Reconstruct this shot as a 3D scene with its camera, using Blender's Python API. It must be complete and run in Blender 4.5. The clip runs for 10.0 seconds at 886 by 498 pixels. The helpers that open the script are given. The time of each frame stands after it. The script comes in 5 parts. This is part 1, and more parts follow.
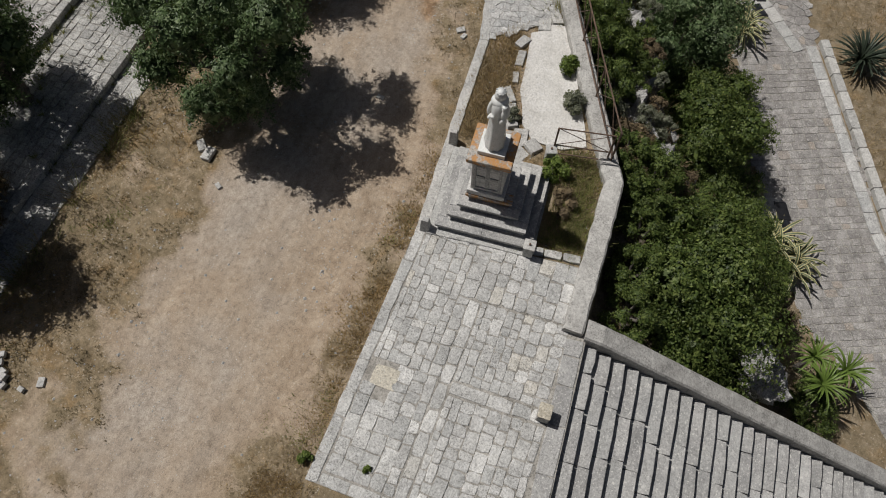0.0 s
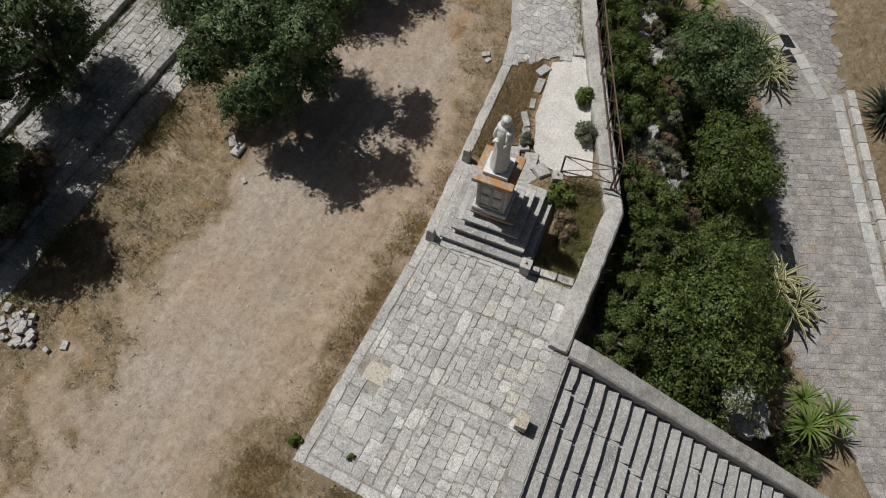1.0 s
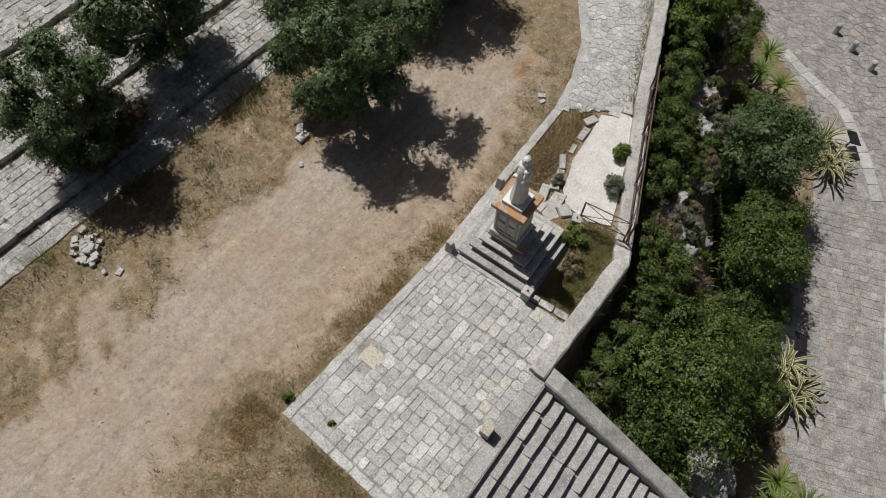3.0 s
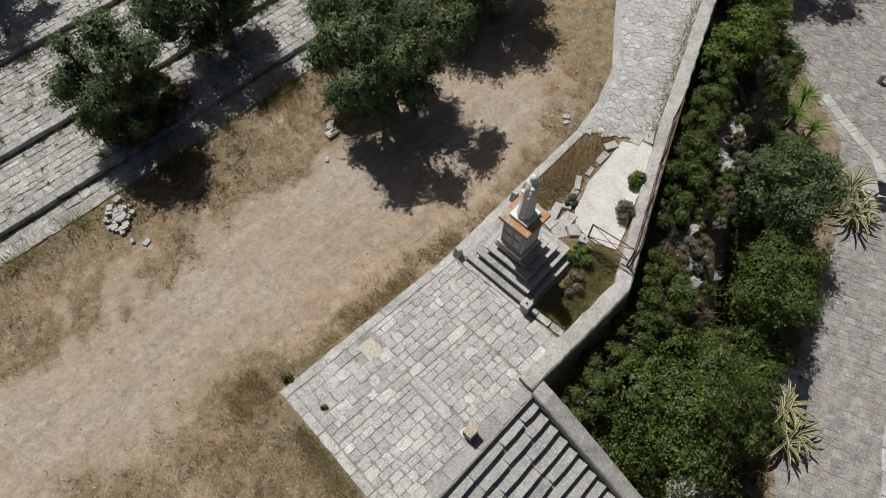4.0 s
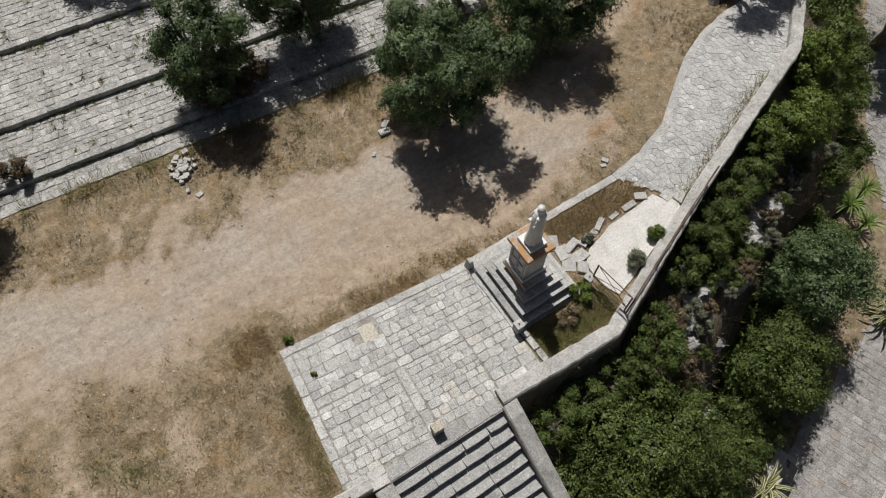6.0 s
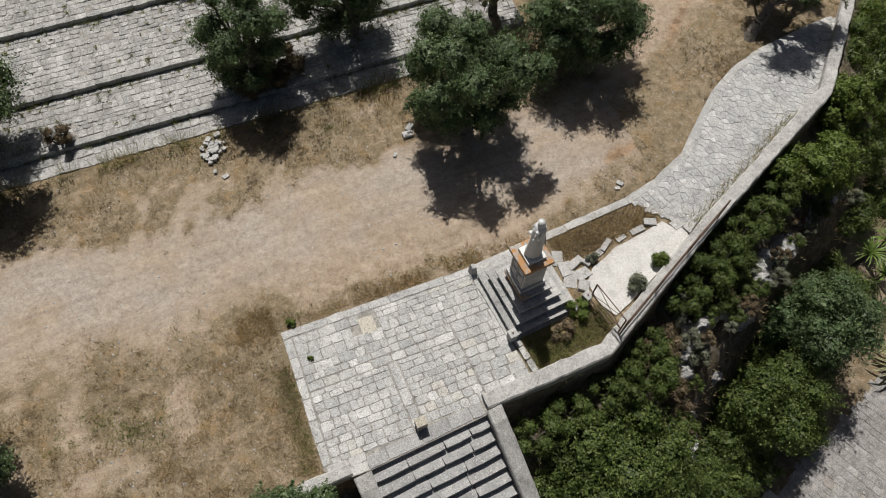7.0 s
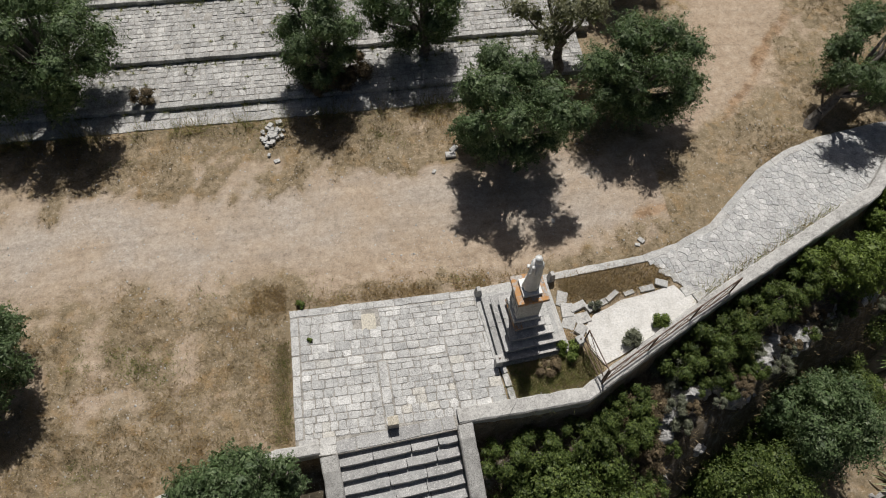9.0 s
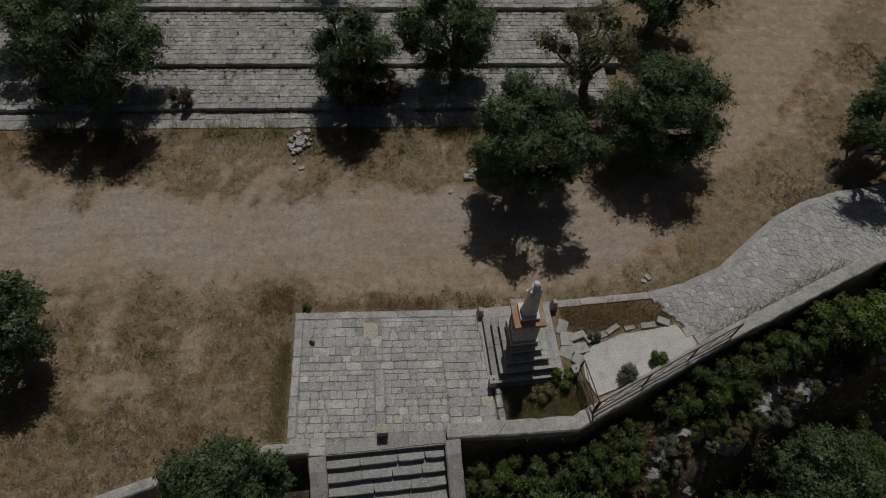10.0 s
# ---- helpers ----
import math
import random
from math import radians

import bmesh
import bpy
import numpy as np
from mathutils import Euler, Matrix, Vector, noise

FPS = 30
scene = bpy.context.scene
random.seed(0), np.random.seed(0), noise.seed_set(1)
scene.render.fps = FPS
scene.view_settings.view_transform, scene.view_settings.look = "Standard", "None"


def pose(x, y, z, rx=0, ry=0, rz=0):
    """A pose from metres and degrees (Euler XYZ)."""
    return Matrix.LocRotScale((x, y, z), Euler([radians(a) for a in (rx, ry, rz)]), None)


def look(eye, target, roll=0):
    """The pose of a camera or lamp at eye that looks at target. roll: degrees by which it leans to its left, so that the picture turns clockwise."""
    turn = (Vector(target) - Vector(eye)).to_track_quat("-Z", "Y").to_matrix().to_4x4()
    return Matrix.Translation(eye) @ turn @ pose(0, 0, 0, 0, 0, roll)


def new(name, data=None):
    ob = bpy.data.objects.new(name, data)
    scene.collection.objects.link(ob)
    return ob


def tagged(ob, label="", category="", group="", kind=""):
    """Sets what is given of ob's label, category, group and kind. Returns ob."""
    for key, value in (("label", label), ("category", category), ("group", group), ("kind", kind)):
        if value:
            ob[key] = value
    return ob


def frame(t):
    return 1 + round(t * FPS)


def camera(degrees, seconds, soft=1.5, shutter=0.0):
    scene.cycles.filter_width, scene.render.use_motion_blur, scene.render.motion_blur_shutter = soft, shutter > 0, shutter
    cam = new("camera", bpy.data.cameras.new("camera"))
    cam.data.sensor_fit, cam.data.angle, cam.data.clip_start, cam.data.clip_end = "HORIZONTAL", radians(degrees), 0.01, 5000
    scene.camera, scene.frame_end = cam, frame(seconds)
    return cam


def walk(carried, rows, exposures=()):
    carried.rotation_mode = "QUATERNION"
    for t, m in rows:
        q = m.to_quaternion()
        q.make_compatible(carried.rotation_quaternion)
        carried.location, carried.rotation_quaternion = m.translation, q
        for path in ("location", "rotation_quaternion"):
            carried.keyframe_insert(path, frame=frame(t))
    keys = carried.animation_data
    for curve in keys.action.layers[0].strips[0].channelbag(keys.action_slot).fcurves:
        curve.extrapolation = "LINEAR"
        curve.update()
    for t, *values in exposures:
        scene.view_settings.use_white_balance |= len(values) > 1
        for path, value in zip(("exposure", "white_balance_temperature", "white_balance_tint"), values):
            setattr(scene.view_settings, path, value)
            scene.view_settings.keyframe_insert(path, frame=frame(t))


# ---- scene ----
cam = camera(65.7, 10.0, soft=1.0)
PATH = [
    (0, (-0.495, -2.659, 12.345), (0.299, -2.367, 10.532), 0.7),
    (0.5, (-0.53, -2.96, 12.737), (0.259, -2.626, 10.93), 0.8),
    (1, (-0.571, -3.289, 13.125), (0.209, -2.909, 11.322), 1.0),
    (1.5, (-0.57, -3.621, 13.502), (0.193, -3.193, 11.704), 1.2),
    (2, (-0.567, -3.938, 13.847), (0.175, -3.465, 12.051), 1.5),
    (2.5, (-0.567, -4.273, 14.157), (0.156, -3.754, 12.366), 1.7),
    (4, (-0.28, -5.286, 15.009), (0.356, -4.635, 13.228), 2.1),
    (4.5, (-0.112, -5.62, 15.299), (0.486, -4.93, 13.519), 2.2),
    (5, (0.069, -5.961, 15.559), (0.63, -5.234, 13.783), 2.4),
    (5.5, (0.277, -6.297, 15.809), (0.799, -5.534, 14.036), 2.6),
    (7, (1.122, -7.296, 16.507), (1.51, -6.435, 14.744), 2.9),
    (7.5, (1.448, -7.592, 16.716), (1.788, -6.702, 14.958), 3.0),
    (8, (1.808, -7.85, 16.944), (2.098, -6.932, 15.191), 3.0),
    (8.5, (2.172, -8.099, 17.148), (2.413, -7.154, 15.402), 3.2),
    (9, (2.549, -8.319, 17.344), (2.742, -7.346, 15.608), 3.3),
    (9.5, (2.899, -8.521, 17.531), (3.046, -7.516, 15.808), 3.5),
    (10, (3.218, -8.735, 17.698), (3.319, -7.696, 15.992), 3.8),
]
walk(cam, [(t, look(eye, target, roll)) for t, eye, target, roll in PATH],
     [(0, -0.32), (2.5, -0.18), (5, -0.07), (9.4, 0.02), (9.6, -0.12), (9.8, -0.6), (10, -1.39)])

# ---- world and sun ----
SUN_EL, SUN_AZ = 59.5, 8.0          # degrees up; degrees from +y towards +x
world = bpy.data.worlds.new("world")
scene.world = world
world.use_nodes = True
wn = world.node_tree
sky = wn.nodes.new("ShaderNodeTexSky")
sky.sky_type, sky.sun_disc = "NISHITA", False
sky.sun_elevation, sky.sun_rotation = radians(SUN_EL), radians(SUN_AZ)
sky.air_density, sky.dust_density, sky.ozone_density = 0.8, 3.5, 0.6
wn.nodes["Background"].inputs[1].default_value = 0.03
wn.links.new(sky.outputs[0], wn.nodes["Background"].inputs[0])
sun = new("sun", bpy.data.lights.new("sun", "SUN"))
sun.data.energy, sun.data.angle, sun.data.color = 4.35, radians(0.53), (1.0, 0.965, 0.928)
sx = math.sin(radians(SUN_AZ)) * math.cos(radians(SUN_EL))
sy = math.cos(radians(SUN_AZ)) * math.cos(radians(SUN_EL))
sun.matrix_world = look((40 * sx, 40 * sy, 40 * math.sin(radians(SUN_EL))), (0, 0, 0))


# ---- materials ----
def nodes_of(name):
    m = bpy.data.materials.new(name)
    m.use_nodes = True
    t = m.node_tree
    return m, t, t.nodes["Principled BSDF"]


def ramp(t, src, stops):
    r = t.nodes.new("ShaderNodeValToRGB")
    e = r.color_ramp.elements
    while len(e) < len(stops):
        e.new(0.5)
    for el, (p, c) in zip(e, stops):
        el.position = p
        el.color = (*c, 1) if len(c) == 3 else c
    t.links.new(src, r.inputs[0])
    return r.outputs[0]


def grey(v):
    return (v, v, v)


def noise_of(t, pos, scale, detail=4.0, rough=0.6, distort=0.0):
    n = t.nodes.new("ShaderNodeTexNoise")
    n.inputs["Scale"].default_value, n.inputs["Detail"].default_value = scale, detail
    n.inputs["Roughness"].default_value, n.inputs["Distortion"].default_value = rough, distort
    t.links.new(pos, n.inputs["Vector"])
    return n.outputs["Fac"]


def mix(t, fac, a, b, mode="MIX"):
    n = t.nodes.new("ShaderNodeMix")
    n.data_type, n.blend_type = "RGBA", mode
    for sock, v in ((n.inputs["Factor"], fac), (n.inputs["A"], a), (n.inputs["B"], b)):
        if isinstance(v, (int, float)):
            sock.default_value = v
        elif isinstance(v, tuple):
            sock.default_value = (*v, 1)
        else:
            t.links.new(v, sock)
    return n.outputs["Result"]


def bump(t, bsdf, height, strength, dist=0.02):
    b = t.nodes.new("ShaderNodeBump")
    b.inputs["Strength"].default_value, b.inputs["Distance"].default_value = strength, dist
    t.links.new(height, b.inputs["Height"])
    t.links.new(b.outputs[0], bsdf.inputs["Normal"])


def position(t):
    return t.nodes.new("ShaderNodeNewGeometry").outputs["Position"]


def piece_random(t):
    a = t.nodes.new("ShaderNodeObjectInfo").outputs["Random"]
    b = t.nodes.new("ShaderNodeNewGeometry").outputs["Random Per Island"]
    s = t.nodes.new("ShaderNodeMath")
    s.operation = "ADD"
    t.links.new(a, s.inputs[0]), t.links.new(b, s.inputs[1])
    f = t.nodes.new("ShaderNodeMath")
    f.operation = "FRACT"
    t.links.new(s.outputs[0], f.inputs[0])
    return f.outputs[0]


def stone(name, dark, mid, light, lichen=0.5, spots=0.4, scale=1.0, rough=0.85, relief=0.5, vary=True, tint=None, grain=0.9, cool=(0.36, 0.365, 0.355)):
    """Weathered limestone: tone per piece, blotches, dark lichen, pale lichen spots and grain."""
    m, t, b = nodes_of(name)
    p = position(t)
    blotch = noise_of(t, p, 2.2 * scale, 5, 0.65, 0.4)
    col = ramp(t, blotch, [(0.3, dark), (0.5, mid), (0.72, light)])
    if vary:
        r = piece_random(t)
        col = mix(t, 0.62, col, ramp(t, r, [(0.0, grey(0.66)), (0.35, grey(0.86)), (0.75, grey(1.0)), (1.0, grey(1.25))]), "MULTIPLY")
        r2 = t.nodes.new("ShaderNodeMath")
        r2.operation = "MULTIPLY"
        r2.inputs[1].default_value = 7.31
        t.links.new(r, r2.inputs[0])
        fr = t.nodes.new("ShaderNodeMath")
        fr.operation = "FRACT"
        t.links.new(r2.outputs[0], fr.inputs[0])
        r2 = fr.outputs[0]
        col = mix(t, ramp(t, r2, [(0.0, grey(0.6)), (0.3, grey(0.25)), (0.55, grey(0))]), col, cool)
        if tint:
            col = mix(t, ramp(t, r, [(0.95, grey(0)), (0.975, grey(0.6))]), col, tint)
    fine = noise_of(t, p, 26 * scale, 6, 0.7)
    col = mix(t, grain, col, ramp(t, fine, [(0.33, grey(0.38)), (0.5, grey(0.97)), (0.66, grey(1.28))]), "MULTIPLY")
    lich = noise_of(t, p, 7 * scale, 6, 0.75, 0.8)
    col = mix(t, ramp(t, lich, [(0.5, grey(0)), (0.68, grey(lichen))]), col, (0.12, 0.12, 0.11))
    dots = noise_of(t, p, 34 * scale, 4, 0.6)
    patchy = mix(t, 1.0, ramp(t, dots, [(0.53, grey(0)), (0.6, grey(lichen * 1.3))]), ramp(t, noise_of(t, p, 1.7 * scale, 3), [(0.4, grey(0)), (0.6, grey(1))]), "MULTIPLY")
    col = mix(t, patchy, col, (0.13, 0.128, 0.12))
    worn = noise_of(t, p, 11 * scale, 5, 0.75, 0.5)
    col = mix(t, ramp(t, worn, [(0.54, grey(0)), (0.64, grey(0.45))]), col, tuple(min(0.72, c * 1.18) for c in light))
    pale = noise_of(t, p, 24 * scale, 3, 0.55)
    col = mix(t, ramp(t, pale, [(0.6, grey(0)), (0.66, grey(spots))]), col, (0.62, 0.61, 0.57))
    t.links.new(col, b.inputs["Base Color"])
    b.inputs["Roughness"].default_value = rough
    b.inputs["Specular IOR Level"].default_value = 0.25
    bump(t, b, fine, relief, 0.015)
    return m


STONE = stone("limestone_paving", (0.4, 0.395, 0.38), (0.53, 0.525, 0.505), (0.65, 0.645, 0.615), 0.5, 0.5, tint=(0.56, 0.52, 0.44), grain=0.72)
TERRACE_STONE = stone("mottled_terrace_stone", (0.29, 0.283, 0.268), (0.44, 0.432, 0.41), (0.6, 0.59, 0.56), 0.75, 0.5, grain=0.8, cool=(0.25, 0.25, 0.243))
STONE_STEP = stone("grey_step_stone", (0.27, 0.27, 0.265), (0.37, 0.365, 0.355), (0.48, 0.475, 0.455), 0.35, 0.75, grain=0.5)
STONE_LIGHT = stone("pale_limestone", (0.38, 0.375, 0.355), (0.5, 0.49, 0.465), (0.6, 0.59, 0.56), 0.4, 0.4, grain=0.6)
STONE_ROAD = stone("worn_road_stone", (0.2, 0.188, 0.178), (0.32, 0.305, 0.29), (0.45, 0.432, 0.41), 0.55, 0.45, grain=0.75, cool=(0.22, 0.205, 0.195), tint=(0.36, 0.3, 0.24))
STONE_PATH = stone("pale_crazy_paving", (0.361, 0.361, 0.351), (0.494, 0.489, 0.473), (0.627, 0.622, 0.598), 0.45, 0.45, grain=0.7, cool=(0.361, 0.37, 0.366))
WALL_TOP = stone("weathered_wall_render", (0.32, 0.31, 0.29), (0.44, 0.43, 0.405), (0.54, 0.53, 0.5), 0.5, 0.3, vary=False, grain=0.55)
YELLOW_STONE = stone("yellow_limestone", (0.42, 0.38, 0.3), (0.53, 0.485, 0.39), (0.6, 0.56, 0.47), 0.3, 0.4)
JOINT = stone("joint_earth", (0.2, 0.187, 0.165), (0.31, 0.295, 0.265), (0.43, 0.41, 0.375), 0.3, 0.1, vary=False)
MORTAR = stone("pale_mortar", (0.27, 0.26, 0.245), (0.38, 0.37, 0.35), (0.5, 0.49, 0.465), 0.3, 0.1, vary=False)
ROCK = stone("karst_rock", (0.17, 0.165, 0.157), (0.38, 0.375, 0.362), (0.6, 0.59, 0.57), 0.85, 0.4, scale=1.2, relief=1.0, vary=False)
CONCRETE = stone("white_cement_screed", (0.5, 0.485, 0.45), (0.6, 0.585, 0.55), (0.67, 0.655, 0.62), 0.22, 0.3, scale=0.8, relief=0.3, vary=False, grain=0.42)
MARBLE = stone("white_statue_marble", (0.58, 0.6, 0.58), (0.7, 0.71, 0.69), (0.78, 0.79, 0.77), 0.15, 0.0, scale=1.4, rough=0.6, relief=0.12, vary=False, grain=0.2)
PEDESTAL = stone("pedestal_stone", (0.46, 0.455, 0.435), (0.58, 0.575, 0.55), (0.66, 0.655, 0.63), 0.35, 0.2, vary=False, grain=0.5)


def lichen_stone():
    m = stone("orange_lichen_stone", (0.24, 0.23, 0.21), (0.36, 0.34, 0.31), (0.48, 0.46, 0.42), 0.4, 0.3, vary=False)
    t = m.node_tree
    b = t.nodes["Principled BSDF"]
    src = b.inputs["Base Color"].links[0].from_socket
    n = noise_of(t, position(t), 5.5, 6, 0.75, 0.6)
    col = mix(t, ramp(t, n, [(0.45, grey(0)), (0.54, grey(0.85))]), src, (0.46, 0.22, 0.06))
    t.links.new(col, b.inputs["Base Color"])
    return m


LICHEN = lichen_stone()


def plain(name, c1, c2, scale, rough=0.8, metal=0.0, relief=0.2):
    m, t, b = nodes_of(name)
    p = position(t)
    n = noise_of(t, p, scale, 6, 0.7)
    t.links.new(ramp(t, n, [(0.35, c1), (0.65, c2)]), b.inputs["Base Color"])
    b.inputs["Roughness"].default_value, b.inputs["Metallic"].default_value = rough, metal
    bump(t, b, n, relief)
    return m


RUST = plain("rusty_iron", (0.06, 0.045, 0.038), (0.2, 0.13, 0.09), 14, 0.75, 0.3)
DARK_METAL = plain("dark_painted_metal", (0.015, 0.016, 0.018), (0.03, 0.03, 0.032), 9, 0.5, 0.2)
BARK = plain("olive_bark", (0.07, 0.06, 0.05), (0.2, 0.18, 0.155), 9, 0.95, 0, 1.0)


def foliage(name, dark, mid, light, gloss=0.5, through_light=0.3):
    m, t, b = nodes_of(name)
    r = t.nodes.new("ShaderNodeNewGeometry").outputs["Random Per Island"]
    col = ramp(t, r, [(0.0, dark), (0.55, mid), (1.0, light)])
    big = noise_of(t, position(t), 1.1, 3)
    col = mix(t, 0.8, col, ramp(t, big, [(0.35, (0.8, 0.78, 0.72)), (0.65, (1.15, 1.12, 1.0))]), "MULTIPLY")
    t.links.new(col, b.inputs["Base Color"])
    b.inputs["Roughness"].default_value = gloss
    b.inputs["Specular IOR Level"].default_value = 0.3
    tr = t.nodes.new("ShaderNodeBsdfTranslucent")
    t.links.new(mix(t, 1.0, col, (1.0, 1.1, 0.55), "MULTIPLY"), tr.inputs["Color"])
    mx = t.nodes.new("ShaderNodeMixShader")
    mx.inputs[0].default_value = through_light
    t.links.new(b.outputs[0], mx.inputs[1]), t.links.new(tr.outputs[0], mx.inputs[2])
    t.links.new(mx.outputs[0], t.nodes["Material Output"].inputs["Surface"])
    return m


OLIVE = foliage("olive_leaves", (0.0426, 0.0738, 0.0295), (0.0943, 0.148, 0.0615), (0.193, 0.25, 0.139), 0.5, 0.2)
OLIVE_GREY = foliage("grey_olive_leaves", (0.101, 0.107, 0.065), (0.186, 0.194, 0.122), (0.316, 0.316, 0.215))
SHRUB = foliage("evergreen_shrub_leaves", (0.04, 0.066, 0.019), (0.097, 0.141, 0.037), (0.188, 0.236, 0.072))
BRIGHT = foliage("fresh_green_leaves", (0.069, 0.103, 0.023), (0.138, 0.196, 0.046), (0.230, 0.299, 0.081))
DRY = foliage("dry_scrub", (0.08, 0.06, 0.04), (0.15, 0.115, 0.075), (0.24, 0.19, 0.12), 0.8, 0.15)
WEED = foliage("withered_weeds", (0.075, 0.058, 0.032), (0.15, 0.12, 0.07), (0.26, 0.205, 0.125), 0.8, 0.2)
SAGE = foliage("grey_sage_leaves", (0.13, 0.145, 0.11), (0.2, 0.215, 0.165), (0.3, 0.315, 0.25), 0.7)
STRAW = foliage("dry_grass_blades", (0.2, 0.15, 0.09), (0.33, 0.255, 0.155), (0.48, 0.385, 0.25), 0.8, 0.25)
RUSSET = foliage("russet_grass_blades", (0.22, 0.145, 0.075), (0.34, 0.24, 0.13), (0.46, 0.345, 0.2), 0.8, 0.35)
GREEN_GRASS = foliage("green_grass_blades", (0.097, 0.121, 0.041), (0.194, 0.211, 0.073), (0.324, 0.308, 0.130), 0.7, 0.3)
YUCCA = foliage("yucca_leaves", (0.07, 0.12, 0.025), (0.13, 0.2, 0.045), (0.22, 0.3, 0.08), 0.4, 0.2)
AGAVE_DARK = foliage("dark_agave_leaves", (0.02, 0.03, 0.022), (0.04, 0.055, 0.04), (0.07, 0.09, 0.065), 0.45, 0.1)
AGAVE_GREEN = foliage("agave_green", (0.07, 0.09, 0.05), (0.1, 0.125, 0.075), (0.14, 0.165, 0.1), 0.45, 0.1)
AGAVE_EDGE = foliage("agave_yellow_margin", (0.42, 0.38, 0.19), (0.5, 0.46, 0.25), (0.58, 0.54, 0.33), 0.45, 0.1)


def ground_material():
    m, t, b = nodes_of("dry_earth")
    p = position(t)

    def attr(n):
        a = t.nodes.new("ShaderNodeAttribute")
        a.attribute_name = n
        return a.outputs["Fac"]
    fine = noise_of(t, p, 45, 6, 0.75)
    mid = noise_of(t, p, 3.2, 6, 0.7, 0.5)
    big = noise_of(t, p, 0.45, 4, 0.6, 0.4)
    bare = ramp(t, mid, [(0.28, (0.299, 0.225, 0.157)), (0.5, (0.389, 0.307, 0.224)), (0.72, (0.475, 0.389, 0.296))])
    gravel = ramp(t, noise_of(t, p, 5.5, 7, 0.8, 0.4), [(0.3, (0.275, 0.236, 0.195)), (0.5, (0.408, 0.356, 0.299)), (0.7, (0.513, 0.456, 0.389))])
    lane = mix(t, 1.0, attr("track"), ramp(t, big, [(0.36, grey(0.15)), (0.6, grey(0.95))]), "MULTIPLY")
    bare = mix(t, lane, bare, gravel)
    bare = mix(t, attr("rut"), bare, ramp(t, mid, [(0.38, (0.19, 0.115, 0.065)), (0.6, (0.4, 0.27, 0.165))]))
    litter = ramp(t, mid, [(0.3, (0.122, 0.094, 0.0592)), (0.47, (0.226, 0.177, 0.113)), (0.7, (0.392, 0.313, 0.217))])
    litter = mix(t, ramp(t, big, [(0.42, grey(0)), (0.6, grey(0.5))]), litter, (0.24, 0.195, 0.125))
    rusty = noise_of(t, p, 1.5, 6, 0.72, 0.5)
    litter = mix(t, ramp(t, rusty, [(0.52, grey(0)), (0.64, grey(0.42))]), litter, (0.34, 0.215, 0.095))
    scuff = noise_of(t, p, 6.5, 8, 0.82, 0.8)
    litter = mix(t, ramp(t, scuff, [(0.54, grey(0)), (0.62, grey(0.6))]), litter, (0.12, 0.097, 0.06))
    litter = mix(t, ramp(t, scuff, [(0.36, grey(0.6)), (0.43, grey(0))]), litter, (0.5, 0.4, 0.28))
    sc = t.nodes.new("ShaderNodeVectorMath")
    sc.operation = "MULTIPLY"
    t.links.new(p, sc.inputs[0])
    sc.inputs[1].default_value = (0.3, 1.9, 1.0)
    streak = noise_of(t, sc.outputs[0], 1.6, 6, 0.7, 0.3)
    bare = mix(t, 0.55, bare, ramp(t, streak, [(0.34, grey(0.72)), (0.5, grey(0.98)), (0.66, grey(1.16))]), "MULTIPLY")
    weeds = noise_of(t, p, 1.15, 7, 0.78, 0.6)
    bare = mix(t, ramp(t, weeds, [(0.6, grey(0)), (0.68, grey(0.55))]), bare, (0.24, 0.2, 0.15))
    cover = attr("cover")
    edge = t.nodes.new("ShaderNodeMath")
    edge.operation = "MULTIPLY_ADD"
    t.links.new(noise_of(t, p, 4.5, 8, 0.85, 0.6), edge.inputs[0])
    edge.inputs[1].default_value = 1.0
    t.links.new(cover, edge.inputs[2])
    col = mix(t, ramp(t, edge.outputs[0], [(0.6, grey(0)), (1.0, grey(0.75)), (1.35, grey(1))]), bare, litter)
    slope = ramp(t, mid, [(0.3, (0.06, 0.05, 0.035)), (0.52, (0.12, 0.1, 0.07)), (0.72, (0.27, 0.25, 0.22))])
    col = mix(t, attr("slope"), col, slope)
    speck = noise_of(t, p, 13, 7, 0.8, 0.3)
    col = mix(t, 0.52, col, ramp(t, speck, [(0.34, grey(0.36)), (0.48, grey(0.97)), (0.66, grey(1.32))]), "MULTIPLY")
    col = mix(t, 0.8, col, ramp(t, fine, [(0.3, grey(0.5)), (0.5, grey(0.98)), (0.72, grey(1.25))]), "MULTIPLY")
    peb = t.nodes.new("ShaderNodeTexVoronoi")
    peb.inputs["Scale"].default_value = 11
    t.links.new(p, peb.inputs["Vector"])
    col = mix(t, ramp(t, peb.outputs["Distance"], [(0.1, grey(0.55)), (0.2, grey(0))]), col, (0.5, 0.45, 0.38))
    t.links.new(col, b.inputs["Base Color"])
    b.inputs["Roughness"].default_value = 0.95
    b.inputs["Specular IOR Level"].default_value = 0.1
    bump(t, b, fine, 0.6, 0.03)
    return m


EARTH = ground_material()


# ---- small tools ----
def mesh_object(name, verts, faces, mat, parent=None, label="", smooth=False):
    me = bpy.data.meshes.new(name)
    me.from_pydata([tuple(v) for v in verts], [], [tuple(f) for f in faces])
    me.materials.append(mat)
    if smooth:
        me.shade_smooth()
    ob = new(name, me)
    ob.parent = parent
    if label:
        ob["label"] = label
    return ob


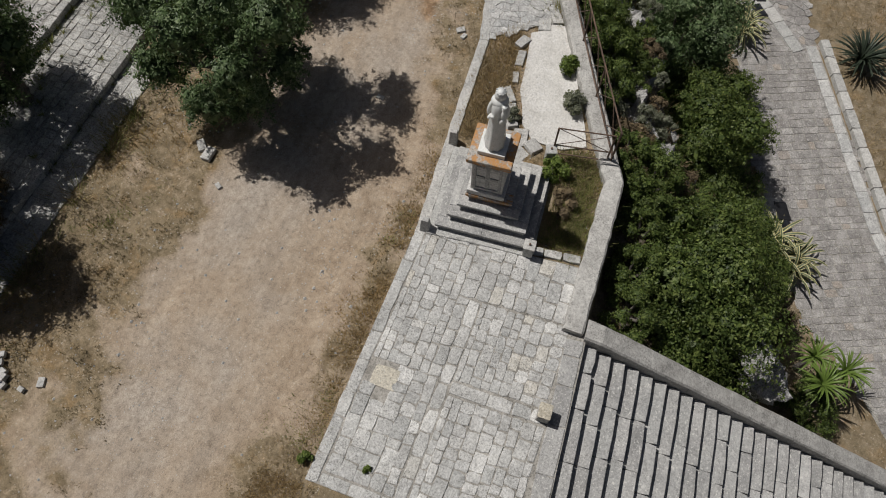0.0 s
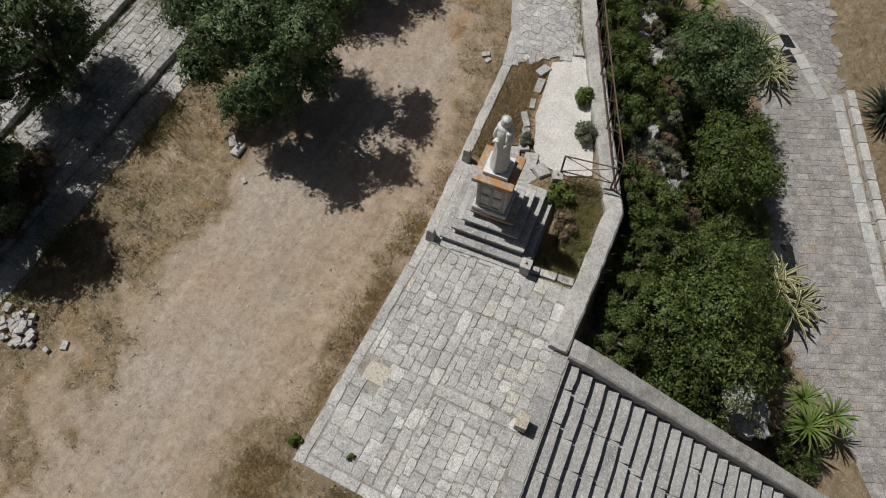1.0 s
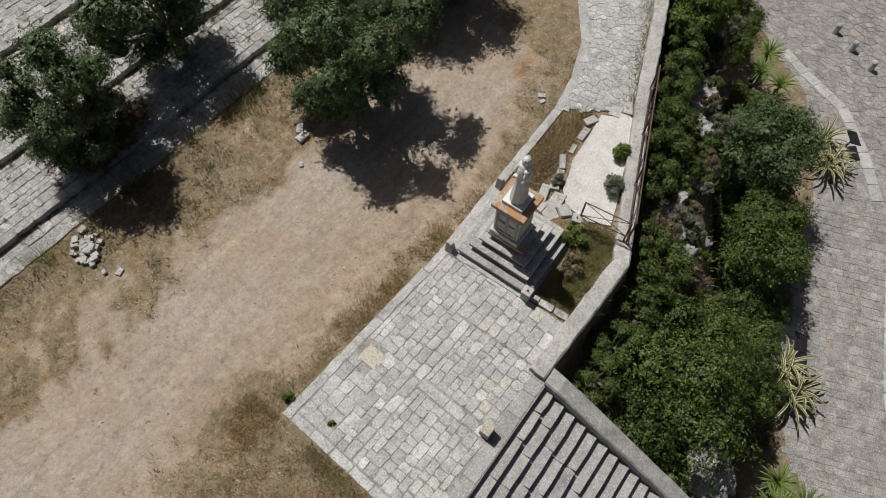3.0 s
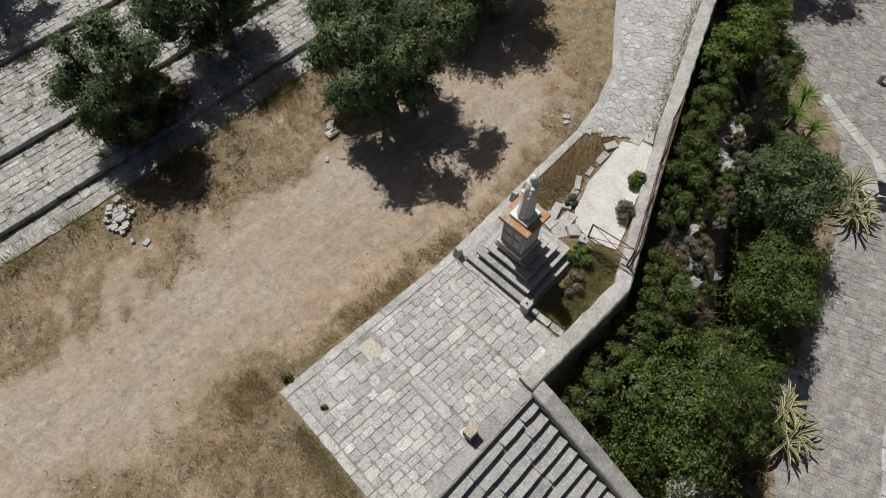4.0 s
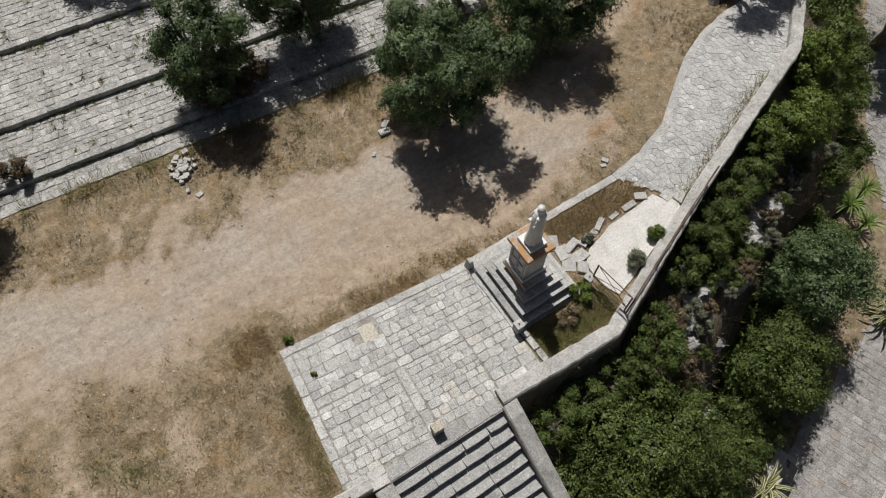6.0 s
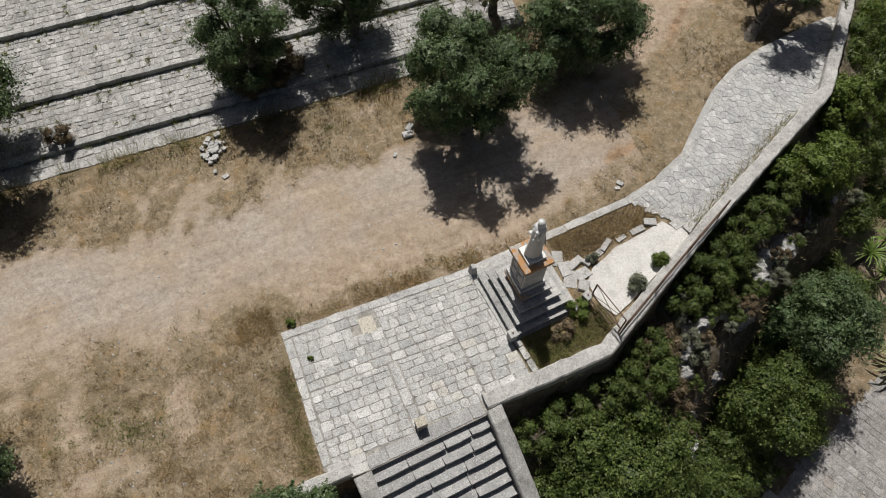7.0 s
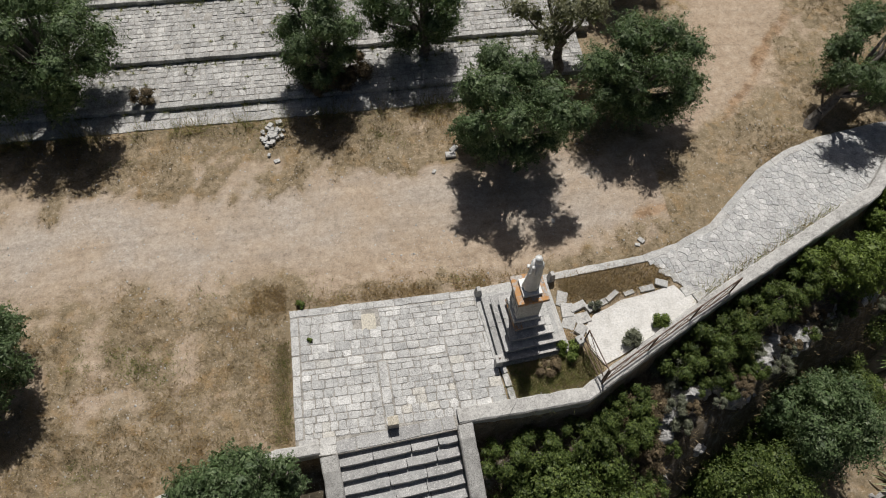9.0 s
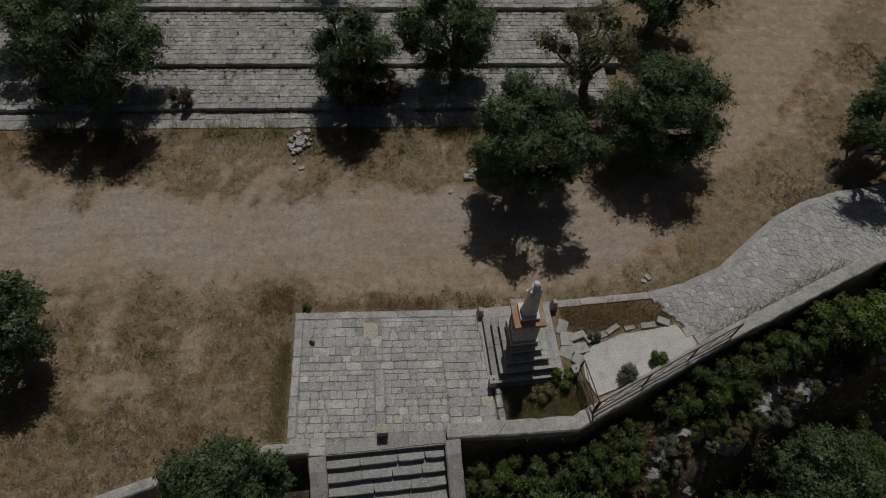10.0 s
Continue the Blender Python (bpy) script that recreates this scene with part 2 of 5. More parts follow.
def part(name, bm, mat, parent, label="", smooth=False):
    me = bpy.data.meshes.new(name)
    bmesh.ops.recalc_face_normals(bm, faces=bm.faces)
    bm.to_mesh(me)
    bm.free()
    me.materials.append(mat)
    if smooth:
        me.shade_smooth()
    ob = new(name, me)
    ob.parent = parent
    if label:
        ob["label"] = label
    return ob


def thing(name, label, category, m=None, group="", kind=""):
    ob = new(name)
    if m is not None:
        ob.matrix_world = m
    return tagged(ob, label, category, group, kind)


def box(bm, x0, x1, y0, y1, z0, z1, bevel=0.0):
    r = bmesh.ops.create_cube(bm, size=1)
    bmesh.ops.transform(bm, verts=r["verts"], matrix=Matrix.Translation(((x0 + x1) / 2, (y0 + y1) / 2, (z0 + z1) / 2)) @ Matrix.Diagonal((x1 - x0, y1 - y0, z1 - z0, 1)))
    if bevel:
        es = {e for v in r["verts"] for e in v.link_edges}
        bmesh.ops.bevel(bm, geom=list(es), offset=bevel, segments=2, affect="EDGES", profile=0.6)
    return bm


def tube(bm, a, b, r0, r1=None, sides=6):
    a, b = Vector(a), Vector(b)
    r1 = r0 if r1 is None else r1
    q = (b - a).to_track_quat("Z", "Y").to_matrix()
    rings = []
    for c, r in ((a, r0), (b, r1)):
        rings.append([bm.verts.new(c + q @ Vector((r * math.cos(i * math.tau / sides), r * math.sin(i * math.tau / sides), 0))) for i in range(sides)])
    for i in range(sides):
        bm.faces.new((rings[0][i], rings[0][(i + 1) % sides], rings[1][(i + 1) % sides], rings[1][i]))
    bm.faces.new(rings[0][::-1]), bm.faces.new(rings[1])


def roughen(bm, amount, scale, seed=0.0):
    for v in bm.verts:
        d = noise.noise_vector(v.co * scale + Vector((seed, seed * 1.7, -seed)))
        v.co += d * amount


def polyline_points(pts, step):
    out = []
    for a, b in zip(pts, pts[1:]):
        a, b = Vector(a), Vector(b)
        n = max(1, round((b - a).length / step))
        out += [a.lerp(b, i / n) for i in range(n)]
    return out + [Vector(pts[-1])]


def wall_strip(name, centre, width, bottom, mat, parent=None, label="", wobble=0.015, edge=0.035, step=0.25):
    """A wall along a centre line of (x, y, top), down to a bottom level (number or function of the point)."""
    pts = polyline_points(centre, step)
    verts, faces = [], []
    for i, p in enumerate(pts):
        a, b = pts[max(i - 1, 0)], pts[min(i + 1, len(pts) - 1)]
        d = Vector((b.x - a.x, b.y - a.y, 0)).normalized()
        n = Vector((-d.y, d.x, 0))
        zb = bottom(p) if callable(bottom) else bottom
        h = width / 2
        for off, z in ((-h, zb), (-h, p.z - edge * 1.2), (-h + edge, p.z), (0, p.z + 0.006), (h - edge, p.z), (h, p.z - edge * 1.2), (h, zb)):
            v = Vector((p.x, p.y, 0)) + n * off + Vector((0, 0, z))
            if z > zb:
                v += noise.noise_vector(v * 3.1) * wobble + noise.noise_vector(v * 9.0) * wobble * 0.5
            verts.append(v)
    k = 7
    for i in range(len(pts) - 1):
        for j in range(k - 1):
            faces.append((i * k + j, i * k + j + 1, (i + 1) * k + j + 1, (i + 1) * k + j))
    faces.append(tuple(range(k))), faces.append(tuple(range((len(pts) - 1) * k, len(pts) * k))[::-1])
    return mesh_object(name, verts, faces, mat, parent, label)


rng = random.Random(7)


def stone_shape(w, d, h, r):
    """A paving stone of w x d metres, top at z = 0, with an uneven outline and worn edges."""
    out = []
    cut = min(0.022, w * 0.12, d * 0.12)
    k = min(0.014, 0.07 * min(w, d)) if max(w, d) < 0.55 else 0.007
    for x, y in ((-.5, -.5), (0, -.5), (.5, -.5), (.5, 0), (.5, .5), (0, .5), (-.5, .5), (-.5, 0)):
        cx, cy = (math.copysign(cut, x), math.copysign(cut, y)) if x and y else (0, 0)
        q = r.uniform(0, 0.8)
        out.append((x * w - cx * q + r.uniform(-k, k), y * d - cy * q + r.uniform(-k, k)))
    e = min(0.009, 0.08 * min(w, d))
    v = [(x, y, -h) for x, y in out] + [(x, y, -e) for x, y in out]
    v += [(x * (1 - 2 * e / w), y * (1 - 2 * e / d), r.uniform(-0.003, 0.002)) for x, y in out] + [(0, 0, r.uniform(-.002, .003))]
    f = []
    for i in range(8):
        j = (i + 1) % 8
        f += [(i, j, 8 + j, 8 + i), (8 + i, 8 + j, 16 + j, 16 + i), (16 + i, 16 + j, 24)]
    return v, f


STONE_MESHES = {}


def stone_piece(name, x, y, z, w, d, h, turn, mat, parent):
    qw, qd = max(1, round(w / 0.05)) * 0.05, max(1, round(d / 0.04)) * 0.04
    key = (name, mat.name, round(qw, 2), round(qd, 2), h, rng.randrange(3))
    if key not in STONE_MESHES:
        me = bpy.data.meshes.new(name)
        me.from_pydata(*(lambda s: (s[0], [], s[1]))(stone_shape(qw, qd, h, rng)))
        me.materials.append(mat)
        STONE_MESHES[key] = me
    ob = new(name, STONE_MESHES[key])
    ob.parent = parent
    tip = 0.012 if w < 0.6 else 0.004
    ob.matrix_basis = Matrix.LocRotScale((x, y, z), Euler((rng.uniform(-tip, tip), rng.uniform(-tip, tip), turn + rng.choice((0, math.pi)))), (w / qw, d / qd, 1))
    return ob


def stone_field(name, places, mat, parent, label):
    """Many stones joined in one mesh; places are (x, y, z, w, d, h, turn)."""
    verts, faces = [], []
    for x, y, z, w, d, h, a in places:
        tv, tf = stone_shape(w, d, h, rng)
        c, s = math.cos(a), math.sin(a)
        o = len(verts)
        verts += [(x + c * u - s * q, y + s * u + c * q, z + e) for u, q, e in tv]
        faces += [tuple(i + o for i in f) for f in tf]
    ob = mesh_object(name, verts, faces, mat, parent, label)
    return tagged(ob, kind="stuff")


def rows_of(x0, x1, y0, y1, row, lengths, gap=0.005, jitter=0.3):
    """Rectangles (cx, cy, w, d) of coursed paving, rows along x."""
    out = []
    y = y0
    while y < y1 - 0.02:
        h = min(row * rng.uniform(1 - jitter, 1 + jitter), y1 - y)
        if y1 - y - h < row * 0.4:
            h = y1 - y
        x = x0
        while x < x1 - 0.02:
            w = min(rng.uniform(*lengths), x1 - x)
            if x1 - x - w < lengths[0] * 0.55:
                w = x1 - x
            out.append((x + w / 2, y + h / 2, w - gap, h - gap))
            x += w
        y += h
    return out


def inside(p, poly):
    x, y = p
    hit = False
    for (x1, y1), (x2, y2) in zip(poly, poly[1:] + poly[:1]):
        if (y1 > y) != (y2 > y) and x < (x2 - x1) * (y - y1) / (y2 - y1) + x1:
            hit = not hit
    return hit


def near_line(x, y, pts):
    """Distance from numpy arrays x, y to a polyline, and its signed side (positive: right of the line's way)."""
    best = np.full(np.shape(x), 1e9)
    side = np.zeros(np.shape(x))
    for (ax, ay), (bx, by) in zip(pts, pts[1:]):
        dx, dy = bx - ax, by - ay
        s = np.clip(((x - ax) * dx + (y - ay) * dy) / (dx * dx + dy * dy), 0, 1)
        d = np.hypot(x - ax - s * dx, y - ay - s * dy)
        w = d < best - 1e-9
        best = np.where(w, d, best)
        side = np.where(w, np.sign((x - ax) * dy - (y - ay) * dx), side)
    return best, side


def smooth(a, b, v):
    u = np.clip((v - a) / (b - a), 0, 1)
    return u * u * (3 - 2 * u)


# ---- plan ----
ROAD_Z = -5.95
CLIFF = [(-400, -160), (-30, -14), (-9, -6.9), (-4.4, -5.0), (-3.2, -4.6), (-0.4, -3.95), (0.6, -3.95), (4.1, -3.75), (7.6, -3.6), (12.05, -1.25), (18.05, 1.5), (20.95, 4.25), (26.5, 9.6), (60, 45), (400, 300)]
TRACK = [(-60, 3.0), (-8, 3.0), (0, 3.1), (6, 2.9), (9.5, 2.6), (12.2, 3.2), (14.0, 5.0), (15.6, 7.6), (17.6, 11.0), (24, 20), (50, 50)]
CURB = [(5.2, 0.0), (7.45, 0.2), (8.9, 0.33), (10.25, 0.44), (11.35, 0.7), (12.65, 1.25), (13.75, 2.15), (14.8, 2.98), (15.95, 3.6), (17.2, 3.98), (19.3, 4.3), (20.4, 4.4)]
STAIR_A = 4.4
SO = Vector((1.02, -4.03, 0))
SUX = Vector((math.cos(radians(STAIR_A)), math.sin(radians(STAIR_A)), 0))
SUS = Vector((math.sin(radians(STAIR_A)), -math.cos(radians(STAIR_A)), 0))
TREAD, RISER, STEPS, STAIR_W = 0.315, 0.17, 35, 3.05


# ---- ground ----
def axis(lo, hi, step, far):
    mid = list(np.arange(lo, hi + step / 2, step))
    out, s = [], step
    v = hi
    while v < far:
        s *= 1.5
        v += s
        out.append(v)
    low, s, v = [], step, lo
    while v > -far:
        s *= 1.5
        v -= s
        low.append(v)
    return np.array(low[::-1] + mid + out)


def ground_height(X, Y):
    d, side = near_line(X, Y, CLIFF)
    d = np.where(side > 0, d, -d)
    n = np.zeros(X.shape)
    for f, a, ph in ((0.9, 0.5, 0.3), (2.1, 0.28, 1.9), (4.7, 0.14, 4.1)):
        n += a * np.sin(X * f + ph + 1.3 * np.sin(Y * f * 0.8)) * np.sin(Y * f * 1.1 + 2 * ph)
    flat = -0.045 + 0.012 * n
    cut = -1.0 * smooth(0.0, 0.22, d)
    ledge = -0.7 * smooth(0.4, 2.0, d) + 0.22 * n * smooth(0.2, 0.8, d) * (1 - smooth(3.4, 4.6, d))
    fall = (ROAD_Z - 0.02 + 1.75) * smooth(1.9, 4.3, d + 0.35 * n)
    z = flat + cut + ledge + fall
    z = np.where(d > 4.9, ROAD_Z - 0.03 + 0.006 * n, z)
    # under the flight of steps the earth follows the steps
    u = (X - SO.x) * SUX.x + (Y - SO.y) * SUX.y
    s = (X - SO.x) * SUS.x + (Y - SO.y) * SUS.y
    on = (u > -0.35) & (u < STAIR_W + 0.35) & (s > -0.4) & (s < 14)
    z = np.where(on, np.minimum(z, np.maximum(ROAD_Z - 0.03, -0.5 - np.maximum(s, 0) * RISER / TREAD)), z)
    return z, d


gx, gy = axis(-13, 27, 0.13, 900), axis(-13, 17, 0.13, 900)
GX, GY = np.meshgrid(gx, gy, indexing="ij")
GZ, GD = ground_height(GX, GY)
nx, ny = GX.shape
gi = np.arange(nx * ny).reshape(nx, ny)
gfaces = np.stack([gi[:-1, :-1], gi[1:, :-1], gi[1:, 1:], gi[:-1, 1:]], -1).reshape(-1, 4)
gme = bpy.data.meshes.new("ground")
gme.from_pydata(np.stack([GX, GY, GZ], -1).reshape(-1, 3).tolist(), [], gfaces.tolist())
gme.materials.append(EARTH)
gme.shade_smooth()
td, _ = near_line(GX, GY, TRACK)
patch = np.array([noise.noise(Vector((x * .42, y * .42, 2))) + .7 * noise.noise(Vector((x * 1.25, y * 1.25, 5))) + .55 * noise.noise(Vector((x * 2.9, y * 2.9, 8))) for x, y in zip(GX.reshape(-1), GY.reshape(-1))]).reshape(GX.shape)
cover = smooth(0.7, 3.2, td + 0.9 * patch)
cover = np.where(GX < 0.5, np.maximum(cover, smooth(1.9, 0.2, GY + 0.8 * patch + 0.6 * smooth(-1.0, 0.5, GX))), cover)
cover = np.where(GX < 9, np.maximum(cover, smooth(3.7, 5.5, GY + 0.9 * patch)), cover)
cover = np.where((GX > 0.3) & (GX < 8.5) & (GY < 2.9), np.minimum(cover, smooth(0.75, 0.1, GY - 0.35 * patch)), cover)
cover = np.clip(cover * np.where(GY > 3.6, 0.95 + 0.75 * patch, 0.58 + 0.75 * patch), 0, 1.2)
cover = np.maximum(cover, smooth(1.0, 0.2, near_line(GX, GY, [(-0.85, 0.45), (-0.25, 0.5)])[0] + 0.35 * patch))
verge = np.where(GX > 11.5, smooth(2.9, 1.5, near_line(GX, GY, CURB)[0] + 0.6 * patch), smooth(0.7, 0.15, near_line(GX, GY, CURB)[0] + 0.3 * patch) * (GX > 7.2))
cover = np.maximum(cover, 0.85 * verge * (GD < -0.2))
cover = np.where(GY < -5, 1, cover)
slope = smooth(0.05, 0.3, GD) * np.where(GZ < ROAD_Z + 0.2, 0.25, 1)
RUT = [(10.6, 1.75), (11.9, 2.1), (13.0, 3.1), (13.6, 3.85), (14.9, 5.5), (16.4, 7.2), (17.5, 8.5), (18.6, 9.7)]
rutd, _ = near_line(GX + 0.25 * patch, GY - 0.2 * patch, RUT)
rut = 0.95 * smooth(0.26, 0.08, rutd) * np.clip(0.75 + 0.9 * patch, 0.1, 1)
track = smooth(2.1, 0.5, td + 0.5 * patch) * smooth(13.5, 9.5, GX)
for aname, arr in (("cover", cover), ("slope", slope), ("rut", rut), ("track", track)):
    at = gme.attributes.new(aname, "FLOAT", "POINT")
    at.data.foreach_set("value", arr.reshape(-1).astype(np.float32))
ground = tagged(new("ground", gme), "dry tan earth with a bare wheel track and straw litter", "ground", kind="structure")


# ---- terrace with the monument ----
terrace = thing("terrace_pavement", "grey limestone paved terrace with worn uneven blocks", "pavement", kind="structure")


def shear(u, v):
    """Terrace plan: its east side leans slightly."""
    return u + max(0.0, u / 5.2) * 0.09 * -v, v


tv = [shear(u, v) for u, v in ((0, 0), (5.2, 0), (5.2, -3.5), (4.05, -3.7), (4.05, -3.83), (1.0, -4.05), (0.5, -4.0), (0.3, -3.75), (0.02, -3.7))]
bm = bmesh.new()
top = [bm.verts.new((x, y, -0.015)) for x, y in tv]
low = [bm.verts.new((x, y, -0.5)) for x, y in tv]
bm.faces.new(top[::-1])
for i in range(len(tv)):
    j = (i + 1) % len(tv)
    bm.faces.new((top[i], top[j], low[j], low[i]))
part("bedding", bm, JOINT, terrace)
rects = []
# kerb rows, cross of long slabs, coarse blocks north of it and small setts south of it
rects += rows_of(0.0, 5.2, -0.22, 0.0, 0.22, (0.45, 0.8))
rects += [(0.11, -0.22 - (i + 0.5) * 0.56, 0.205, 0.54) for i in range(6)]
rects += rows_of(0.24, 2.4, -1.52, -0.24, 0.25, (0.16, 0.46))
rects += rows_of(2.4, 5.2, -1.3, -0.24, 0.21, (0.14, 0.4))
rects += rows_of(0.24, 4.0, -1.76, -1.54, 0.22, (0.35, 0.75))
rects += rows_of(2.4, 4.0, -1.53, -1.31, 0.22, (0.22, 0.4))
rects += rows_of(4.02, 5.2, -2.6, -1.31, 0.26, (0.25, 0.4))
rects += rows_of(4.02, 5.2, -3.38, -2.6, 0.3, (0.3, 0.45))
rects += rows_of(2.18, 2.42, -2.95, -1.78, 0.55, (0.24, 0.25))
rects += rows_of(0.24, 2.16, -3.6, -1.78, 0.195, (0.15, 0.36))
rects += rows_of(2.44, 4.0, -3.5, -1.78, 0.195, (0.14, 0.34))
rects += rows_of(2.18, 2.42, -3.5, -2.97, 0.2, (0.24, 0.25))
for cx, cy, w, d in rects:
    if w < 0.03 or d < 0.03:
        continue
    x, y = shear(cx, cy)
    if math.hypot(cx - 2.1, cy + 0.62) < 0.27:
        continue
    stone_piece("paving_stone", x, y, rng.uniform(-0.008, 0.006), w, d, 0.06, 0.09 * cx / 5.2 * 0.4 + rng.uniform(-.025, .025), STONE, terrace)
stone_piece("paving_stone", 2.12, -0.6, 0.004, 0.42, 0.5, 0.06, 0.02, YELLOW_STONE, terrace)
# long nosing slabs over the flight of steps
u = 0.0
while u < STAIR_W - 0.05:
    w = min(rng.uniform(0.5, 0.95), STAIR_W - u)
    p = SO + SUX * (u + w / 2) - SUS * 0.15
    stone_piece("nosing_slab", p.x, p.y, 0.004, w - 0.012, 0.33, 0.17, radians(STAIR_A), STONE_STEP, terrace)
    u += w
for x, y, w, d in ((0.35, -3.7, 0.5, 0.2), (0.83, -3.7, 0.4, 0.22), (0.8, -3.92, 0.46, 0.24)):
    stone_piece("nosing_slab", x, y, 0.0, w, d, 0.1, 0.0, STONE_LIGHT, terrace)

# ---- flight of steps and its flank walls ----
stairs = thing("staircase", "long flight of grey limestone steps going downhill", "stairs", kind="structure")
for k in range(1, STEPS + 1):
    u = 0.0
    while u < STAIR_W - 0.05:
        w = min(rng.uniform(0.6, 1.3), STAIR_W - u)
        if STAIR_W - u - w < 0.35:
            w = STAIR_W - u
        p = SO + SUX * (u + w / 2) + SUS * ((k - 0.5) * TREAD - 0.02)
        stone_piece("step_stone", p.x, p.y, -k * RISER + rng.uniform(-.003, .003), w - 0.002, TREAD + 0.04, 0.2, radians(STAIR_A), STONE_STEP, stairs)
        u += w


def flank(name, offset, width, lift, label):
    pts = []
    for s in (0.0, 0.35, 4.0, 8.0, 11.2):
        p = SO + SUX * offset + SUS * (s - (0.0 if offset > 1 else -0.05))
        pts.append((p.x, p.y, min(lift, lift + 0.1 - s * RISER / TREAD)))
    return tagged(wall_strip(name, pts, width, lambda p: p.z - 1.2, WALL_TOP, None, label), label, "wall", kind="structure")


flank("wall_stair_east", STAIR_W + 0.21, 0.4, 0.16, "low sloping stone wall beside the steps")
flank("wall_stair_west", -0.2, 0.44, 0.1, "low sloping rendered wall beside the steps")

# ---- parapet along the cliff ----
PARAPET = [(4.14, -3.55, 0.17), (7.5, -3.45, 0.2), (12.0, -1.16, 0.24), (18.0, 1.6, 0.26), (20.9, 4.35, 0.26), (26.4, 9.7, 0.3), (40, 23, 0.3)]
tagged(wall_strip("wall_parapet", PARAPET, 0.4, -2.0, WALL_TOP, None, "", 0.03, step=0.15), "weathered grey stone parapet wall along the cliff", "wall", kind="structure")
tagged(wall_strip("wall_west", [(0.62, -3.86, 0.06), (-0.45, -3.88, 0.05), (-3.2, -4.58, 0.08), (-4.4, -5.0, 0.08), (-9, -6.9, 0.1), (-20, -10.6, 0.1)], 0.3, -2.2, WALL_TOP), "low pale stone retaining wall", "wall", kind="structure")

bm = bmesh.new()
tube(bm, (5.42, -3.69, 0.185), (5.72, -3.32, 0.19), 0.018, sides=6)
tagged(part("mortar_joint", bm, STONE_LIGHT, bpy.data.objects["wall_parapet"]))

# ---- path of irregular slabs, kerb, beds ----
path = thing("stone_path", "pale crazy-paved limestone path with earth joints", "path", kind="structure")
PATH_POLY = [(10.3, 0.34), (11.4, 0.6), (12.75, 1.15), (13.9, 2.05), (14.95, 2.88), (16.05, 3.48), (17.25, 3.86), (19.3, 4.18), (20.5, 4.3), (20.45, 4.0), (17.92, 1.78), (12.05, -0.9), (11.5, -1.12), (10.95, -0.5)]
bm = bmesh.new()
bm.faces.new([bm.verts.new((x, y, -0.01)) for x, y in PATH_POLY])
part("bedding", bm, MORTAR, path)


def clip_cell(poly, mx, my, nx_, ny_):
    out = []
    for (ax, ay), (bx, by) in zip(poly, poly[1:] + poly[:1]):
        da, db = (ax - mx) * nx_ + (ay - my) * ny_, (bx - mx) * nx_ + (by - my) * ny_
        if da <= 0:
            out.append((ax, ay))
        if (da < 0) != (db < 0):
            s = da / (da - db)
            out.append((ax + (bx - ax) * s, ay + (by - ay) * s))
    return out


def crazy_cells(poly, size, seed):
    r = random.Random(seed)
    xs, ys = [p[0] for p in poly], [p[1] for p in poly]
    grid = {}
    ni, nj = int((max(xs) - min(xs)) / size) + 5, int((max(ys) - min(ys)) / size) + 5
    for i in range(ni):
        for j in range(nj):
            grid[i, j] = (min(xs) + (i - 2 + r.uniform(-.62, .62)) * size, min(ys) + (j - 2 + r.uniform(-.62, .62)) * size)
    cells = []
    for (i, j), (sx_, sy_) in grid.items():
        if not inside((sx_, sy_), poly):
            continue
        c = [(sx_ - size, sy_ - size), (sx_ + size, sy_ - size), (sx_ + size, sy_ + size), (sx_ - size, sy_ + size)]
        for a in range(i - 3, i + 4):
            for b in range(j - 3, j + 4):
                if (a, b) != (i, j) and (a, b) in grid and len(c) >= 3:
                    ox, oy = grid[a, b]
                    c = clip_cell(c, (ox + sx_) / 2, (oy + sy_) / 2, ox - sx_, oy - sy_)
        if len(c) >= 3:
            cells.append((sx_, sy_, c))
    return cells


def cell_mesh(cx, cy, c, gap, h):
    """A flat slab with a chamfered rim about its own centre."""
    out = []
    for x, y in c:
        dx, dy = x - cx, y - cy
        l = math.hypot(dx, dy) or 1
        k = max(0.3, 1 - gap / l)
        out.append((dx * k, dy * k))
    n = len(out)
    v = [(x, y, -h) for x, y in out] + [(x, y, -0.008) for x, y in out] + [(x * 0.93, y * 0.93, 0) for x, y in out]
    f = [tuple(range(2 * n, 3 * n))]
    for i in range(n):
        j = (i + 1) % n
        f += [(i, j, n + j, n + i), (n + i, n + j, 2 * n + j, 2 * n + i)]
    return v, f


cells = sorted(crazy_cells(PATH_POLY, 0.18, 3))
for cx, cy, c in cells[:300]:
    v, f = cell_mesh(cx, cy, c, 0.006, 0.05)
    ob = mesh_object("slab", v, f, STONE_PATH, path)
    ob.matrix_basis = Matrix.LocRotScale((cx, cy, rng.uniform(-.006, .008)), Euler((rng.uniform(-.01, .01), rng.uniform(-.01, .01), 0)), None)


def cell_field(name, cells, gap, z, mat, parent, label):
    verts, faces = [], []
    for cx, cy, c in cells:
        v, f = cell_mesh(cx, cy, c, gap, 0.05)
        o = len(verts)
        dz = rng.uniform(-.006, .008)
        verts += [(cx + a, cy + b, z + dz + e) for a, b, e in v]
        faces += [tuple(i + o for i in q) for q in f]
    return tagged(mesh_object(name, verts, faces, mat, parent, label), kind="stuff")


